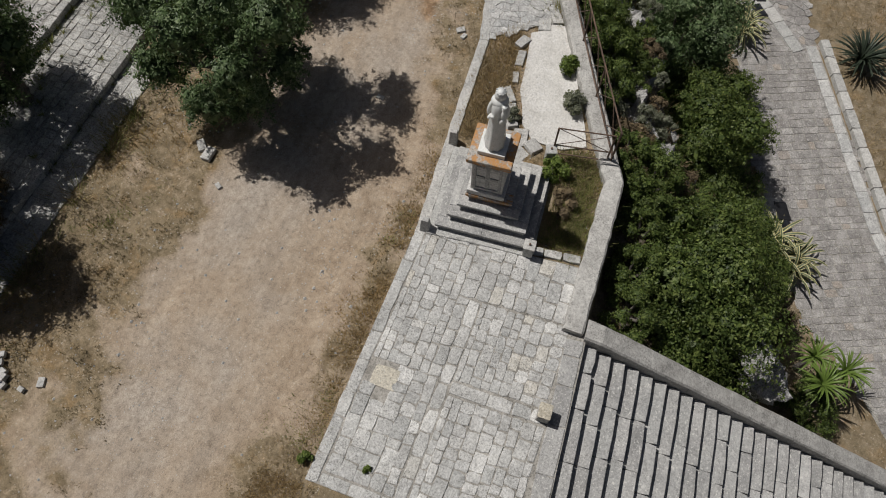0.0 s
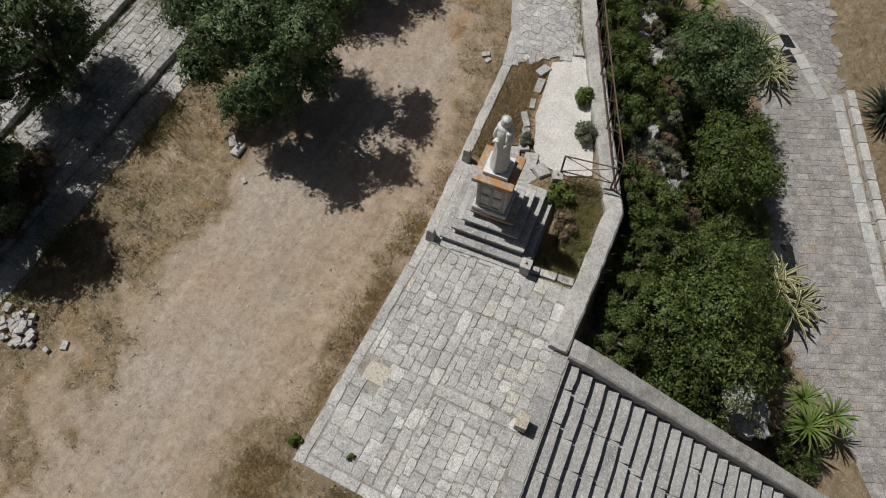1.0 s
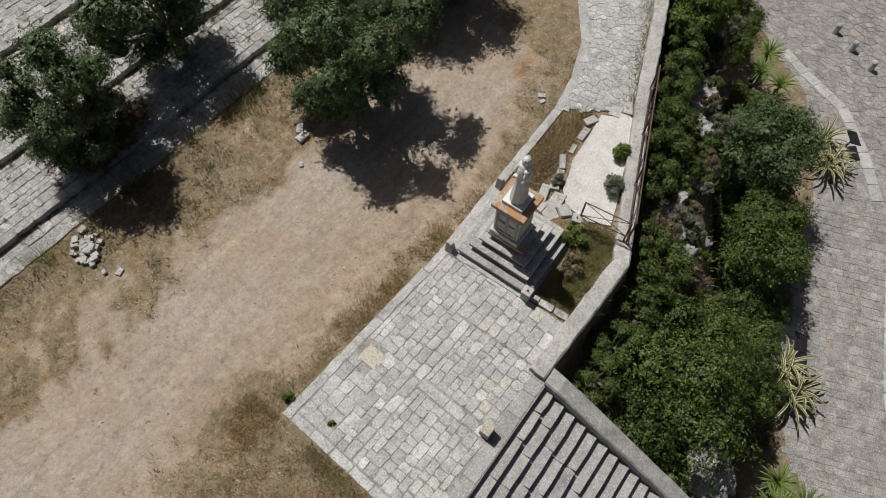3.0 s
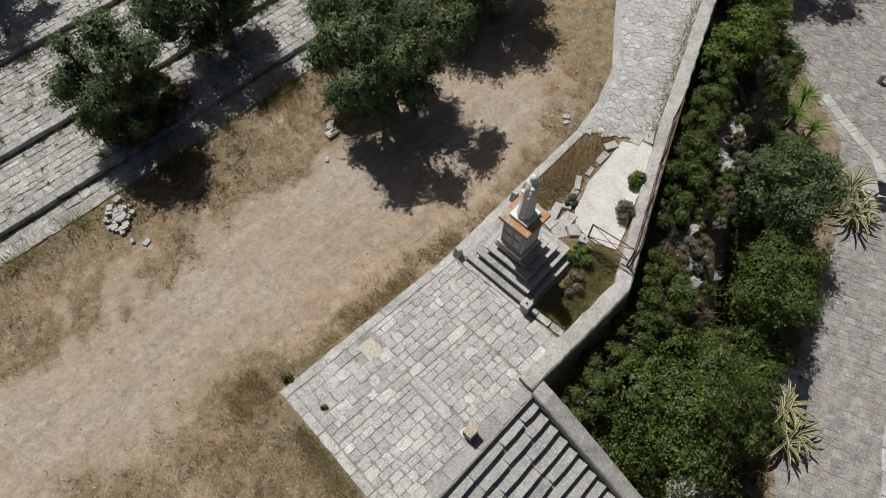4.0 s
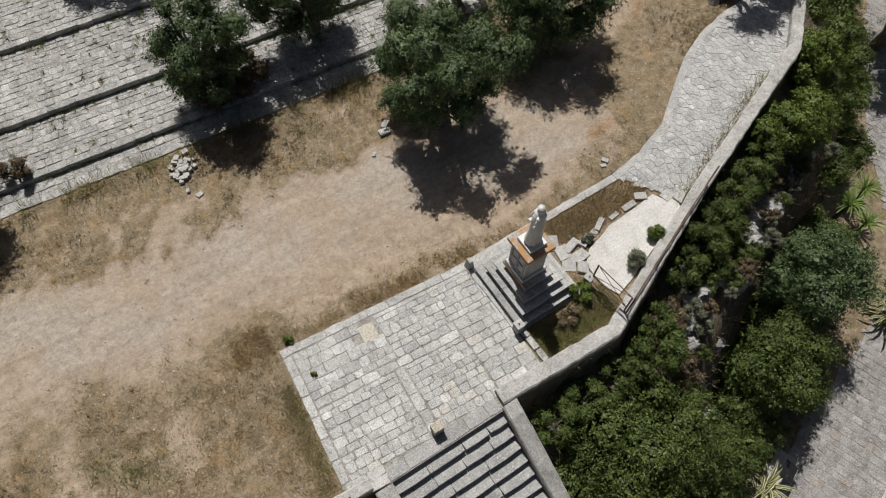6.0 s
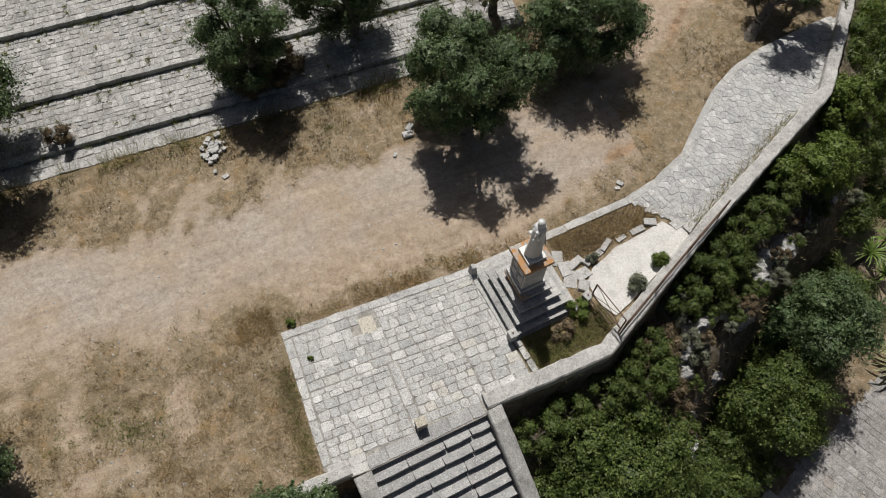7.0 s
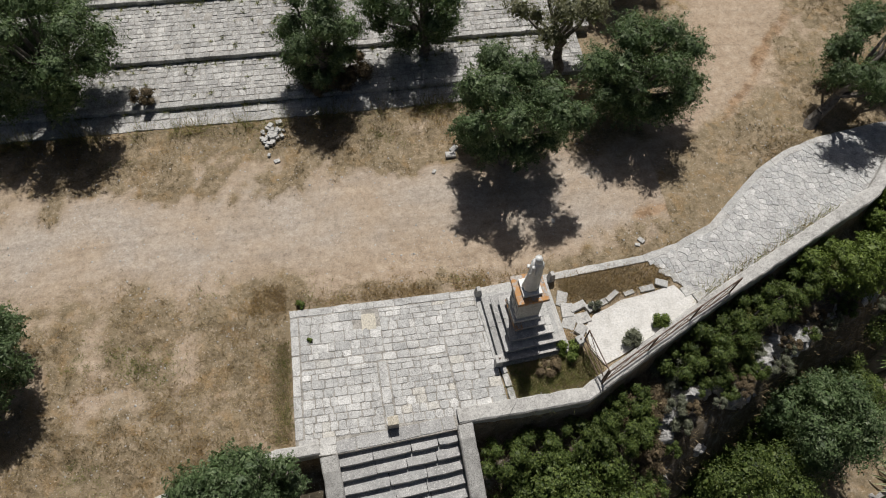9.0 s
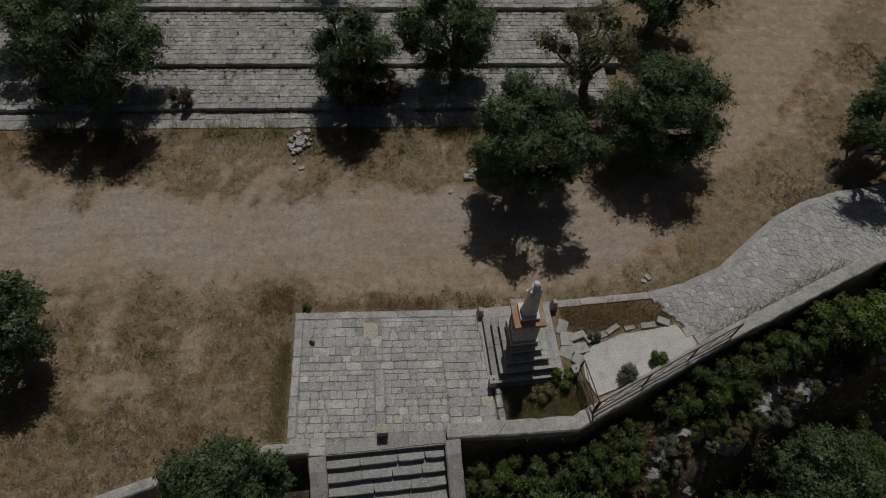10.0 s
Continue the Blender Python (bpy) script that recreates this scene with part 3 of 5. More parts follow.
if len(cells) > 300:
    cell_field("slabs", cells[300:], 0.006, 0.0, STONE_PATH, path, "pale irregular path slabs")
kerb = thing("path_kerb", "line of pale limestone kerb blocks beside the path", "kerb", kind="structure")
pts = polyline_points([(x, y - 0.1, 0) for x, y in CURB], 0.62)
for a, b in zip(pts, pts[1:]):
    d = b - a
    stone_piece("kerb_stone", (a.x + b.x) / 2, (a.y + b.y) / 2, 0.004 + rng.uniform(-.006, .006), d.length + 0.02, 0.23, 0.16, math.atan2(d.y, d.x), STONE_LIGHT, kerb)

# white screed pad and the broken blocks along it
bm = bmesh.new()
PAD = [(8.0, -1.55), (8.35, -1.2), (8.75, -1.08), (9.2, -0.88), (9.7, -0.82), (10.3, -0.72), (10.85, -0.62), (11.0, -0.85), (11.35, -1.05), (11.3, -1.33), (10.6, -1.7), (9.6, -2.12), (8.75, -2.5), (8.25, -2.68), (8.0, -2.2)]
ptop = [bm.verts.new((x, y, 0.0)) for x, y in PAD]
plow = [bm.verts.new((x, y, -0.15)) for x, y in PAD]
bm.faces.new(ptop)
for i in range(len(PAD)):
    j = (i + 1) % len(PAD)
    bm.faces.new((ptop[j], ptop[i], plow[i], plow[j]))
tagged(part("cement_floor", bm, CONCRETE, None), "white cement floor patch with a broken edge", "floor", kind="structure")


def broken_block(x, y, z, w, d, h, turn, mat, seed, name="stone_block", label="broken pale limestone block lying on the ground", group="broken blocks"):
    bm = bmesh.new()
    box(bm, -w / 2, w / 2, -d / 2, d / 2, 0, h, min(w, d, h) * 0.16)
    roughen(bm, min(w, d) * 0.14, 4, seed)
    ob = part(name, bm, mat, None)
    ob.matrix_world = pose(x, y, z, rng.uniform(-5, 5), rng.uniform(-5, 5), turn)
    return tagged(ob, label, "stone block", group)


for i, (x, y, w, d, t_) in enumerate(((7.55, -0.62, .42, .26, 70), (7.62, -0.98, .4, .3, 85), (7.95, -0.92, .45, .2, 20), (7.6, -1.32, .38, .3, 60), (8.0, -1.28, .4, .28, 10), (8.3, -0.98, .3, .2, 30), (8.62, -0.9, .4, .16, 20), (9.0, -0.72, .42, .14, 35), (7.86, -1.6, .3, .26, 50), (9.5, -0.68, .3, .12, 10), (10.05, -0.62, .4, .16, 5), (10.5, -0.52, .34, .18, -20), (10.9, -0.3, .16, .5, 40), (11.2, -0.85, .34, .26, 15), (11.45, -1.05, .3, .22, 30))):
    broken_block(x, y, -0.09, w * 1.08, d * 1.15, 0.09 + 0.02 * (i % 3), t_, STONE_LIGHT, i * 1.3)

# ---- the monument ----
MON = pose(6.24, -1.13, 0, 0, 0, 4.8)
mon = thing("monument_pedestal", "stepped limestone pedestal with orange lichen on its cornice", "pedestal", MON)
bm = bmesh.new()
box(bm, -1.0, 1.1, -1.17, 1.0, -0.08, 0.035, 0.012)
roughen(bm, 0.01, 4, 1)
part("base_slab", bm, STONE_LIGHT, mon)
for k, (w, e, n, s) in enumerate(((0.9, 1.02, 0.86, 1.12), (0.71, 0.85, 0.67, 0.93), (0.54, 0.67, 0.51, 0.73), (0.39, 0.48, 0.39, 0.54))):
    z0, z1 = 0.2 * k - (0.1 if k == 0 else 0), 0.2 * (k + 1)
    bm = bmesh.new()
    # each course is a ring of long blocks round a core
    box(bm, -w + 0.06, e - 0.06, -s + 0.06, n - 0.06, z0, z1 - 0.012)
    part("step_core", bm, PEDESTAL, mon)
    q = 0.22
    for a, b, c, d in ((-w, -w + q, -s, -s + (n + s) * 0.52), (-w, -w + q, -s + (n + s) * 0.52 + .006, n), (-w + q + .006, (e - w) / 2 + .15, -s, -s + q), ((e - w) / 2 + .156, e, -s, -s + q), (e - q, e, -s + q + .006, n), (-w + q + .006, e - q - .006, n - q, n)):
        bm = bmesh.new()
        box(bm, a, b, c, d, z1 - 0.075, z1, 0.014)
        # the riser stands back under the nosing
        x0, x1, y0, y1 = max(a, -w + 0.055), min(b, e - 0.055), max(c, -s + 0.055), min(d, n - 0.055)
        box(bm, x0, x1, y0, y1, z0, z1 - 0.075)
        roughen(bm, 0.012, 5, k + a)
        # greyer blocks west of centre, paler east: shade and sunlight put into the colour
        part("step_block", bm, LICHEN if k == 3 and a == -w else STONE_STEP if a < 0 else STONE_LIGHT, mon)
bm = bmesh.new()
box(bm, -0.37, 0.37, -0.37, 0.37, 0.8, 0.94, 0.02)
part("base_moulding", bm, PEDESTAL, mon)
bm = bmesh.new()
box(bm, -0.295, 0.295, -0.295, 0.295, 0.94, 1.86)
part("shaft", bm, JOINT, mon)
for z0, z1 in ((0.942, 1.2), (1.208, 1.43), (1.438, 1.65), (1.658, 1.858)):
    bm = bmesh.new()
    box(bm, -0.31, 0.31, -0.31, 0.31, z0, z1, 0.008)
    roughen(bm, 0.005, 5, z0)
    part("course", bm, PEDESTAL, mon)
bm = bmesh.new()
for x0, x1, y0, y1 in ((-.27, -.215, 1.0, 1.8), (.215, .27, 1.0, 1.8), (-.215, .215, 1.0, 1.055), (-.215, .215, 1.745, 1.8), (-.035, .035, 1.07, 1.73), (-.2, -.05, 1.38, 1.45), (.05, .2, 1.38, 1.45)):
    box(bm, x0, x1, -0.333, -0.305, y0, y1, 0.006)
part("carved_panel", bm, STONE_STEP, mon).matrix_basis = pose(0, 0, 0, 0, 0, -90)
bm = bmesh.new()
box(bm, -0.35, 0.35, -0.35, 0.35, 1.86, 1.93, 0.015)
box(bm, -0.41, 0.41, -0.41, 0.41, 1.932, 2.05, 0.022)
roughen(bm, 0.01, 4, 3)
part("cornice", bm, LICHEN, mon, "overhanging cornice slab spotted with orange lichen")
bm = bmesh.new()
box(bm, -0.25, 0.25, -0.25, 0.25, 2.05, 2.15, 0.012)
part("plinth", bm, MARBLE, mon)


def statue_mesh():
    """A robed standing figure with a small figure on its arm, as plain smooth forms in one mesh."""
    bm = bmesh.new()
    prof = [(0.0, .205, .175), (0.06, .215, .185), (0.2, .2, .17), (0.45, .185, .155), (0.7, .175, .145), (0.9, .165, .135), (1.02, .175, .13), (1.13, .165, .12), (1.2, .12, .1), (1.25, .075, .075)]
    n, rings = 36, []
    for z, rx, ry in prof:
        ring = []
        for i in range(n):
            a = i * math.tau / n
            fold = 1 + (0.055 * math.sin(9 * a + 2.2 * z) + 0.035 * math.sin(5 * a - 3 * z)) * (1 - z / 1.4)
            ring.append(bm.verts.new((rx * fold * math.cos(a) + 0.02 * math.sin(2 * z), ry * fold * math.sin(a), z)))
        rings.append(ring)
    for r0, r1 in zip(rings, rings[1:]):
        for i in range(n):
            bm.faces.new((r0[i], r0[(i + 1) % n], r1[(i + 1) % n], r1[i]))
    bm.faces.new(rings[0][::-1]), bm.faces.new(rings[-1])

    def blob(x, y, z, a, b, c, rx=0, rz=0):
        bmesh.ops.create_uvsphere(bm, u_segments=16, v_segments=10, radius=1, matrix=pose(x, y, z, rx, 0, rz) @ Matrix.Diagonal((a, b, c, 1)))
    blob(0.0, 0, 1.325, .075, .07, .1)                       # head
    blob(0.025, 0, 1.29, .095, .1, .13)                      # veil
    blob(0.02, 0, 1.17, .14, .15, .11)                       # shoulders
    for s in (-1, 1):
        blob(-0.02, .145 * s, 1.0, .06, .045, .18, 8 * s)    # upper arms
        blob(-0.1, .1 * s, .9, .09, .035, .04, 0, -30 * s)   # forearms
    blob(-0.12, -.11, 1.0, .06, .058, .13)                   # small figure's body
    blob(-0.125, -.11, 1.165, .048, .046, .056)              # its head
    blob(-0.16, -.1, .87, .035, .04, .08, 20)
    blob(-0.17, .07, 0.95, .03, .035, .03)
    for zc, r, p, n_, h in ((1.4, .075, (0.0, 0), 10, .045), (1.205, .042, (-0.125, -.11), 8, .028)):
        bmesh.ops.create_cone(bm, cap_ends=True, segments=18, radius1=r * .85, radius2=r * 1.1, depth=h * .8, matrix=Matrix.Translation((p[0], p[1], zc + h * .3)))
        for i in range(n_):
            a = i * math.tau / n_
            bmesh.ops.create_icosphere(bm, subdivisions=1, radius=h * .3, matrix=Matrix.Translation((p[0] + r * 1.05 * math.cos(a), p[1] + r * 1.05 * math.sin(a), zc + h * .8)))
    return bm


ob = part("statue", statue_mesh(), MARBLE, None, smooth=True)
ob.matrix_world = MON @ pose(0, 0, 2.15)
tagged(ob, "white marble statue of a robed crowned figure with a child", "statue")

# stone posts round the monument
def stone_post(x, y, h, w, turn, label, broken=False, mat=STONE_LIGHT):
    post = thing("stone_post", label, "post", pose(x, y, 0, 0, 0, turn), "posts round the monument")
    bm = bmesh.new()
    box(bm, -w / 2, w / 2, -w / 2, w / 2, -0.06, h, 0.02)
    if broken:
        for v in bm.verts:
            if v.co.z > h * 0.6:
                v.co += Vector((v.co.x * -0.35, v.co.y * -0.3, 0.08 * math.sin(v.co.x * 40)))
    roughen(bm, 0.012, 6, x)
    part("shaft", bm, mat, post)
    if not broken:
        bm = bmesh.new()
        box(bm, -w * .58, w * .58, -w * .58, w * .58, h, h + 0.05, 0.015)
        cap = part("cap", bm, mat, post)
        bm = bmesh.new()
        tube(bm, (0, 0, h + 0.05), (0, 0, h + 0.09), 0.025, 0.02, 8)
        part("dowel", bm, RUST, cap, "rusty iron dowel")
    return post


stone_post(5.24, -0.17, 0.34, 0.2, 5, "broken stub of a stone post at the monument corner", True, STONE_STEP)
stone_post(5.43, -2.27, 0.34, 0.2, 5, "short limestone post with an iron dowel stub")
stone_post(7.68, -2.02, 0.34, 0.2, 20, "short white stone post with an iron dowel stub")
stone_post(7.38, 0.03, 0.36, 0.2, 10, "broken stub of a stone post beside the kerb", True)
blk = thing("stone_bollard", "square limestone block standing on the terrace by the steps", "bollard", pose(2.49, -3.5, 0, 0, 0, 3))
bm = bmesh.new()
box(bm, -.13, .13, -.11, .11, -0.02, .3, .02)
roughen(bm, .015, 6, 2)
part("body", bm, STONE_LIGHT, blk)
bm = bmesh.new()
box(bm, -.14, .14, -.12, .12, .302, .36, .02)
roughen(bm, .012, 6, 5)
part("cap", bm, YELLOW_STONE, blk)
edging = thing("bed_edging", "pale stone edging along the planted bed", "edging", kind="structure")
pts = polyline_points([(5.42, -2.2, 0), (5.55, -3.3, 0)], 0.36)
for a, b in zip(pts, pts[1:]):
    stone_piece("edging_stone", (a.x + b.x) / 2 + .09, (a.y + b.y) / 2, 0.03, 0.35, 0.17, 0.12, radians(-84), STONE_LIGHT, edging)
pts = polyline_points([(5.2, -0.2, 0), (5.32, -1.2, 0), (5.42, -2.1, 0)], 0.5)
for a, b in zip(pts, pts[1:]):
    d = b - a
    stone_piece("edging_stone", (a.x + b.x) / 2 - .03, (a.y + b.y) / 2, 0.03, d.length - .01, 0.11, 0.1, math.atan2(d.y, d.x), STONE_LIGHT, edging)

# ---- railing on the parapet and gate ----
rail = thing("railing", "rusty iron railing with crossed bars on the parapet", "railing")
feet = [(7.98, -3.24), (9.44, -2.52), (10.84, -1.83), (12.2, -1.18)]
H_RAIL = 0.95
for x, y in feet:
    bm = bmesh.new()
    tube(bm, (x, y, 0.15), (x, y, 0.22 + H_RAIL), 0.024, sides=6)
    part("post", bm, RUST, rail)
for (ax, ay), (bx, by) in zip(feet, feet[1:]):
    for z in (0.22 + H_RAIL, 0.22 + 0.12):
        bm = bmesh.new()
        tube(bm, (ax, ay, z), (bx, by, z), 0.018)
        part("rail", bm, RUST, rail)
    mx_, my_ = (ax + bx) / 2, (ay + by) / 2
    for p, q in (((ax, ay, .34), (mx_, my_, .22 + H_RAIL)), ((mx_, my_, .22 + H_RAIL), (bx, by, .34)), ((ax, ay, .22 + H_RAIL), (mx_, my_, .34)), ((mx_, my_, .34), (bx, by, .22 + H_RAIL))):
        bm = bmesh.new()
        tube(bm, p, q, 0.009, sides=5)
        part("brace", bm, RUST, rail)
gate = thing("metal_gate", "rusty iron gate with crossed bars between post and parapet", "gate")
ga, gb = Vector((7.78, -2.05, 0)), Vector((8.0, -3.16, 0))
for p in (ga, gb):
    bm = bmesh.new()
    tube(bm, p + Vector((0, 0, 0.0)), p + Vector((0, 0, 1.0)), 0.022)
    part("stile", bm, RUST, gate)
for z in (0.12, 0.42, 1.0):
    bm = bmesh.new()
    tube(bm, ga + Vector((0, 0, z)), gb + Vector((0, 0, z)), 0.016)
    part("rail", bm, RUST, gate)
for z0, z1 in ((0.42, 1.0), (1.0, 0.42)):
    bm = bmesh.new()
    tube(bm, ga + Vector((0, 0, z0)), gb + Vector((0, 0, z1)), 0.009, sides=5)
    part("brace", bm, RUST, gate)

# ---- broad stone terraces to the north ----
LEVELS = [(6.92, 7.66, 0.0), (7.66, 9.58, 0.17), (9.58, 12.35, 0.34), (12.35, 15.3, 0.51), (15.3, 19.0, 0.68)]
for i, (y0, y1, z) in enumerate(LEVELS):
    lev = thing("stone_terrace", "broad low terrace step paved with pale worn limestone", "terrace", group="broad terrace steps", kind="structure")
    x0, x1 = -26.0, (6.9, 10.4, 10.9, 11.2, 11.5)[i]
    bm = bmesh.new()
    box(bm, x0, x1, y0 + 0.03, y1 + (0.3 if i < 4 else 0), -0.3, z - 0.02)
    part("core", bm, JOINT, lev)
    near, far = [], []
    if i == 0:
        rr = rows_of(x0, x1, y0, y1, 0.34, (0.3, 0.7))
    else:
        rr = rows_of(x0, x1, y0, y0 + 0.22, 0.22, (0.35, 0.8)) + rows_of(x0, x1, y0 + 0.22, y1, 0.215, (0.15, 0.3), 0.01, 0.35)
    for cx, cy, w, d in rr:
        if rng.random() < 0.03:
            continue
        front = i and cy < y0 + 0.22
        item = (cx, cy - (0.02 if front else 0), z + rng.uniform(-.016, .012), w, d, 0.16 if front else 0.05, rng.uniform(-.012, .012) if front else rng.uniform(-.07, .07))
        (near if cx > -9.5 and i < 3 and len(near) < 300 and -9.5 < cx < 5 else far).append(item)
    for it in near:
        stone_piece("paving_stone", *it, TERRACE_STONE, lev)
    stone_field("paving_stones", far, TERRACE_STONE, lev, "pale worn paving blocks")

# ---- lower road ----
ROADP = [(4.9, -15.5), (5.6, -13.2), (7.9, -11.4), (8.45, -10.83), (9.05, -9.97), (10.6, -9.2), (12.6, -8.3), (14.6, -7.5), (17.0, -6.85), (19.6, -5.6), (21.6, -4.2), (23.8, -0.6), (26.4, 2.4), (40, 14), (46, 4), (24.3, -4.3), (22.4, -7.0), (19.35, -8.94), (12.88, -11.74), (9.0, -14.2), (8.0, -17)]
PLAZA = [(22.4, -3.4), (23.8, -0.6), (26.4, 2.4), (36, 11), (38, 2), (27, -6), (24.0, -7.4), (19.5, -8.95), (18.8, -8.4), (21.77, -5.64)]
road = thing("road", "worn grey stone-paved road in staggered courses", "road", kind="structure")
bm = bmesh.new()
bm.faces.new([bm.verts.new((x, y, ROAD_Z - 0.015)) for x, y in ROADP])
bmesh.ops.triangulate(bm, faces=bm.faces)
part("bedding", bm, JOINT, road)
ra = radians(24.0)
rc, rs = math.cos(ra), math.sin(ra)
near, far = [], []
for cx, cy, w, d in rows_of(-14.5, -3.2, -2.0, 24.0, 0.25, (0.2, 0.42), 0.014):
    # courses run across the road
    x, y = 4.0 + rc * cy - rs * cx * -1 * -1, -6.0 + rs * cy + rc * cx
    if inside((x, y), ROADP) and not inside((x, y), PLAZA):
        it = (x, y, ROAD_Z + rng.uniform(-.008, .008), w, d, 0.05, ra + math.pi / 2 + rng.uniform(-.02, .02))
        (near if 9.5 < x < 14.5 and len(near) < 300 else far).append(it)
for it in near:
    stone_piece("road_stone", *it, STONE_ROAD, road)
stone_field("road_stones", far, STONE_ROAD, road, "worn grey road setts")
cell_field("plaza_slabs", crazy_cells(PLAZA, 0.26, 9), 0.009, ROAD_Z, STONE_ROAD, road, "irregular grey plaza slabs")
kb = thing("road_kerb", "low pale stone kerb wall beside the road", "kerb", kind="structure")
pts = polyline_points([(19.5, -9.1, 0), (12.8, -12.0, 0), (8.6, -14.6, 0)], 0.7)
for a, b in zip(pts, pts[1:]):
    d = b - a
    stone_piece("kerb_stone", (a.x + b.x) / 2, (a.y + b.y) / 2, ROAD_Z + 0.16, d.length - .015, 0.3, 0.2, math.atan2(d.y, d.x), STONE_LIGHT, kb)
pts = polyline_points([(19.2, -8.75, 0), (12.6, -11.6, 0), (8.3, -14.2, 0)], 0.7)
for a, b in zip(pts, pts[1:]):
    d = b - a
    stone_piece("gutter_stone", (a.x + b.x) / 2, (a.y + b.y) / 2, ROAD_Z + 0.02, d.length - .015, 0.35, 0.08, math.atan2(d.y, d.x), STONE_PATH, kb)
# flat slabs between setts and plaza
pts = polyline_points([(22.9, -2.6, 0), (22.4, -3.75, 0), (21.77, -5.64, 0), (20.4, -7.1, 0), (18.8, -8.4, 0)], 0.6)
for a, b in zip(pts, pts[1:]):
    d = b - a
    stone_piece("border_slab", (a.x + b.x) / 2, (a.y + b.y) / 2, ROAD_Z + 0.025, d.length - .01, 0.42, 0.08, math.atan2(d.y, d.x), STONE_LIGHT, road)


# ---- rock face below the parapet ----
CREST = [(9.85, -6.5, -3.5), (9.95, -5.7, -2.7), (10.05, -4.7, -1.5), (10.3, -3.95, -0.85), (10.9, -3.6, -0.85), (11.7, -3.65, -1.05), (12.5, -3.5, -1.1), (13.2, -2.95, -1.05), (14.0, -2.5, -1.15), (15.0, -2.1, -1.3), (16.4, -1.6, -1.7), (18.2, -0.9, -2.0), (20.5, 0.6, -2.2)]


def crest_offset(x, y):
    """Signed distance outwards from the crest of the rock face."""
    d_, s_ = near_line(np.array(x), np.array(y), [c[:2] for c in CREST])
    return float(d_) * float(s_)


def rock_face():
    pts = polyline_points(CREST, 0.075)
    prof = [(-0.75, -1.1), (-0.45, -0.5), (-0.22, -0.14), (-0.06, 0.0), (0.06, -0.03)] + [(0.1 + 1.0 * (k / 30) ** 1.1, -0.06 - 3.6 * k / 30) for k in range(1, 31)]
    verts, faces = [], []
    for i, p in enumerate(pts):
        a, b = pts[max(i - 6, 0)], pts[min(i + 6, len(pts) - 1)]
        d = Vector((b.x - a.x, b.y - a.y, 0)).normalized()
        n = Vector((d.y, -d.x, 0))
        for off, dz in prof:
            q = p + n * off + Vector((0, 0, dz))
            e = q * 0.9
            big = noise.noise(e) * 0.34 + noise.noise(e * 2.3) * 0.24
            cut = abs(noise.noise(q * 2.1 + Vector((4, 0, 0)))) * 0.3 + abs(noise.noise(q * 5.2)) * 0.24 + abs(noise.noise(q * 10.5)) * 0.12
            v = q + n * (big - cut + noise.noise(q * 11) * 0.04)
            v.z += 0.5 * noise.noise(q * 1.6) * (1 if dz > -0.6 else 0.4) - abs(noise.noise(q * 4.1 + Vector((0, 9, 0)))) * 0.26 - abs(noise.noise(q * 8.3)) * 0.14
            verts.append(v)
    m = len(prof)
    for i in range(len(pts) - 1):
        for j in range(m - 1):
            faces.append((i * m + j, i * m + j + 1, (i + 1) * m + j + 1, (i + 1) * m + j))
    tagged(mesh_object("rock_face", verts, faces, ROCK), "pitted pale limestone rock face below the parapet", "cliff", kind="structure")


rock_face()

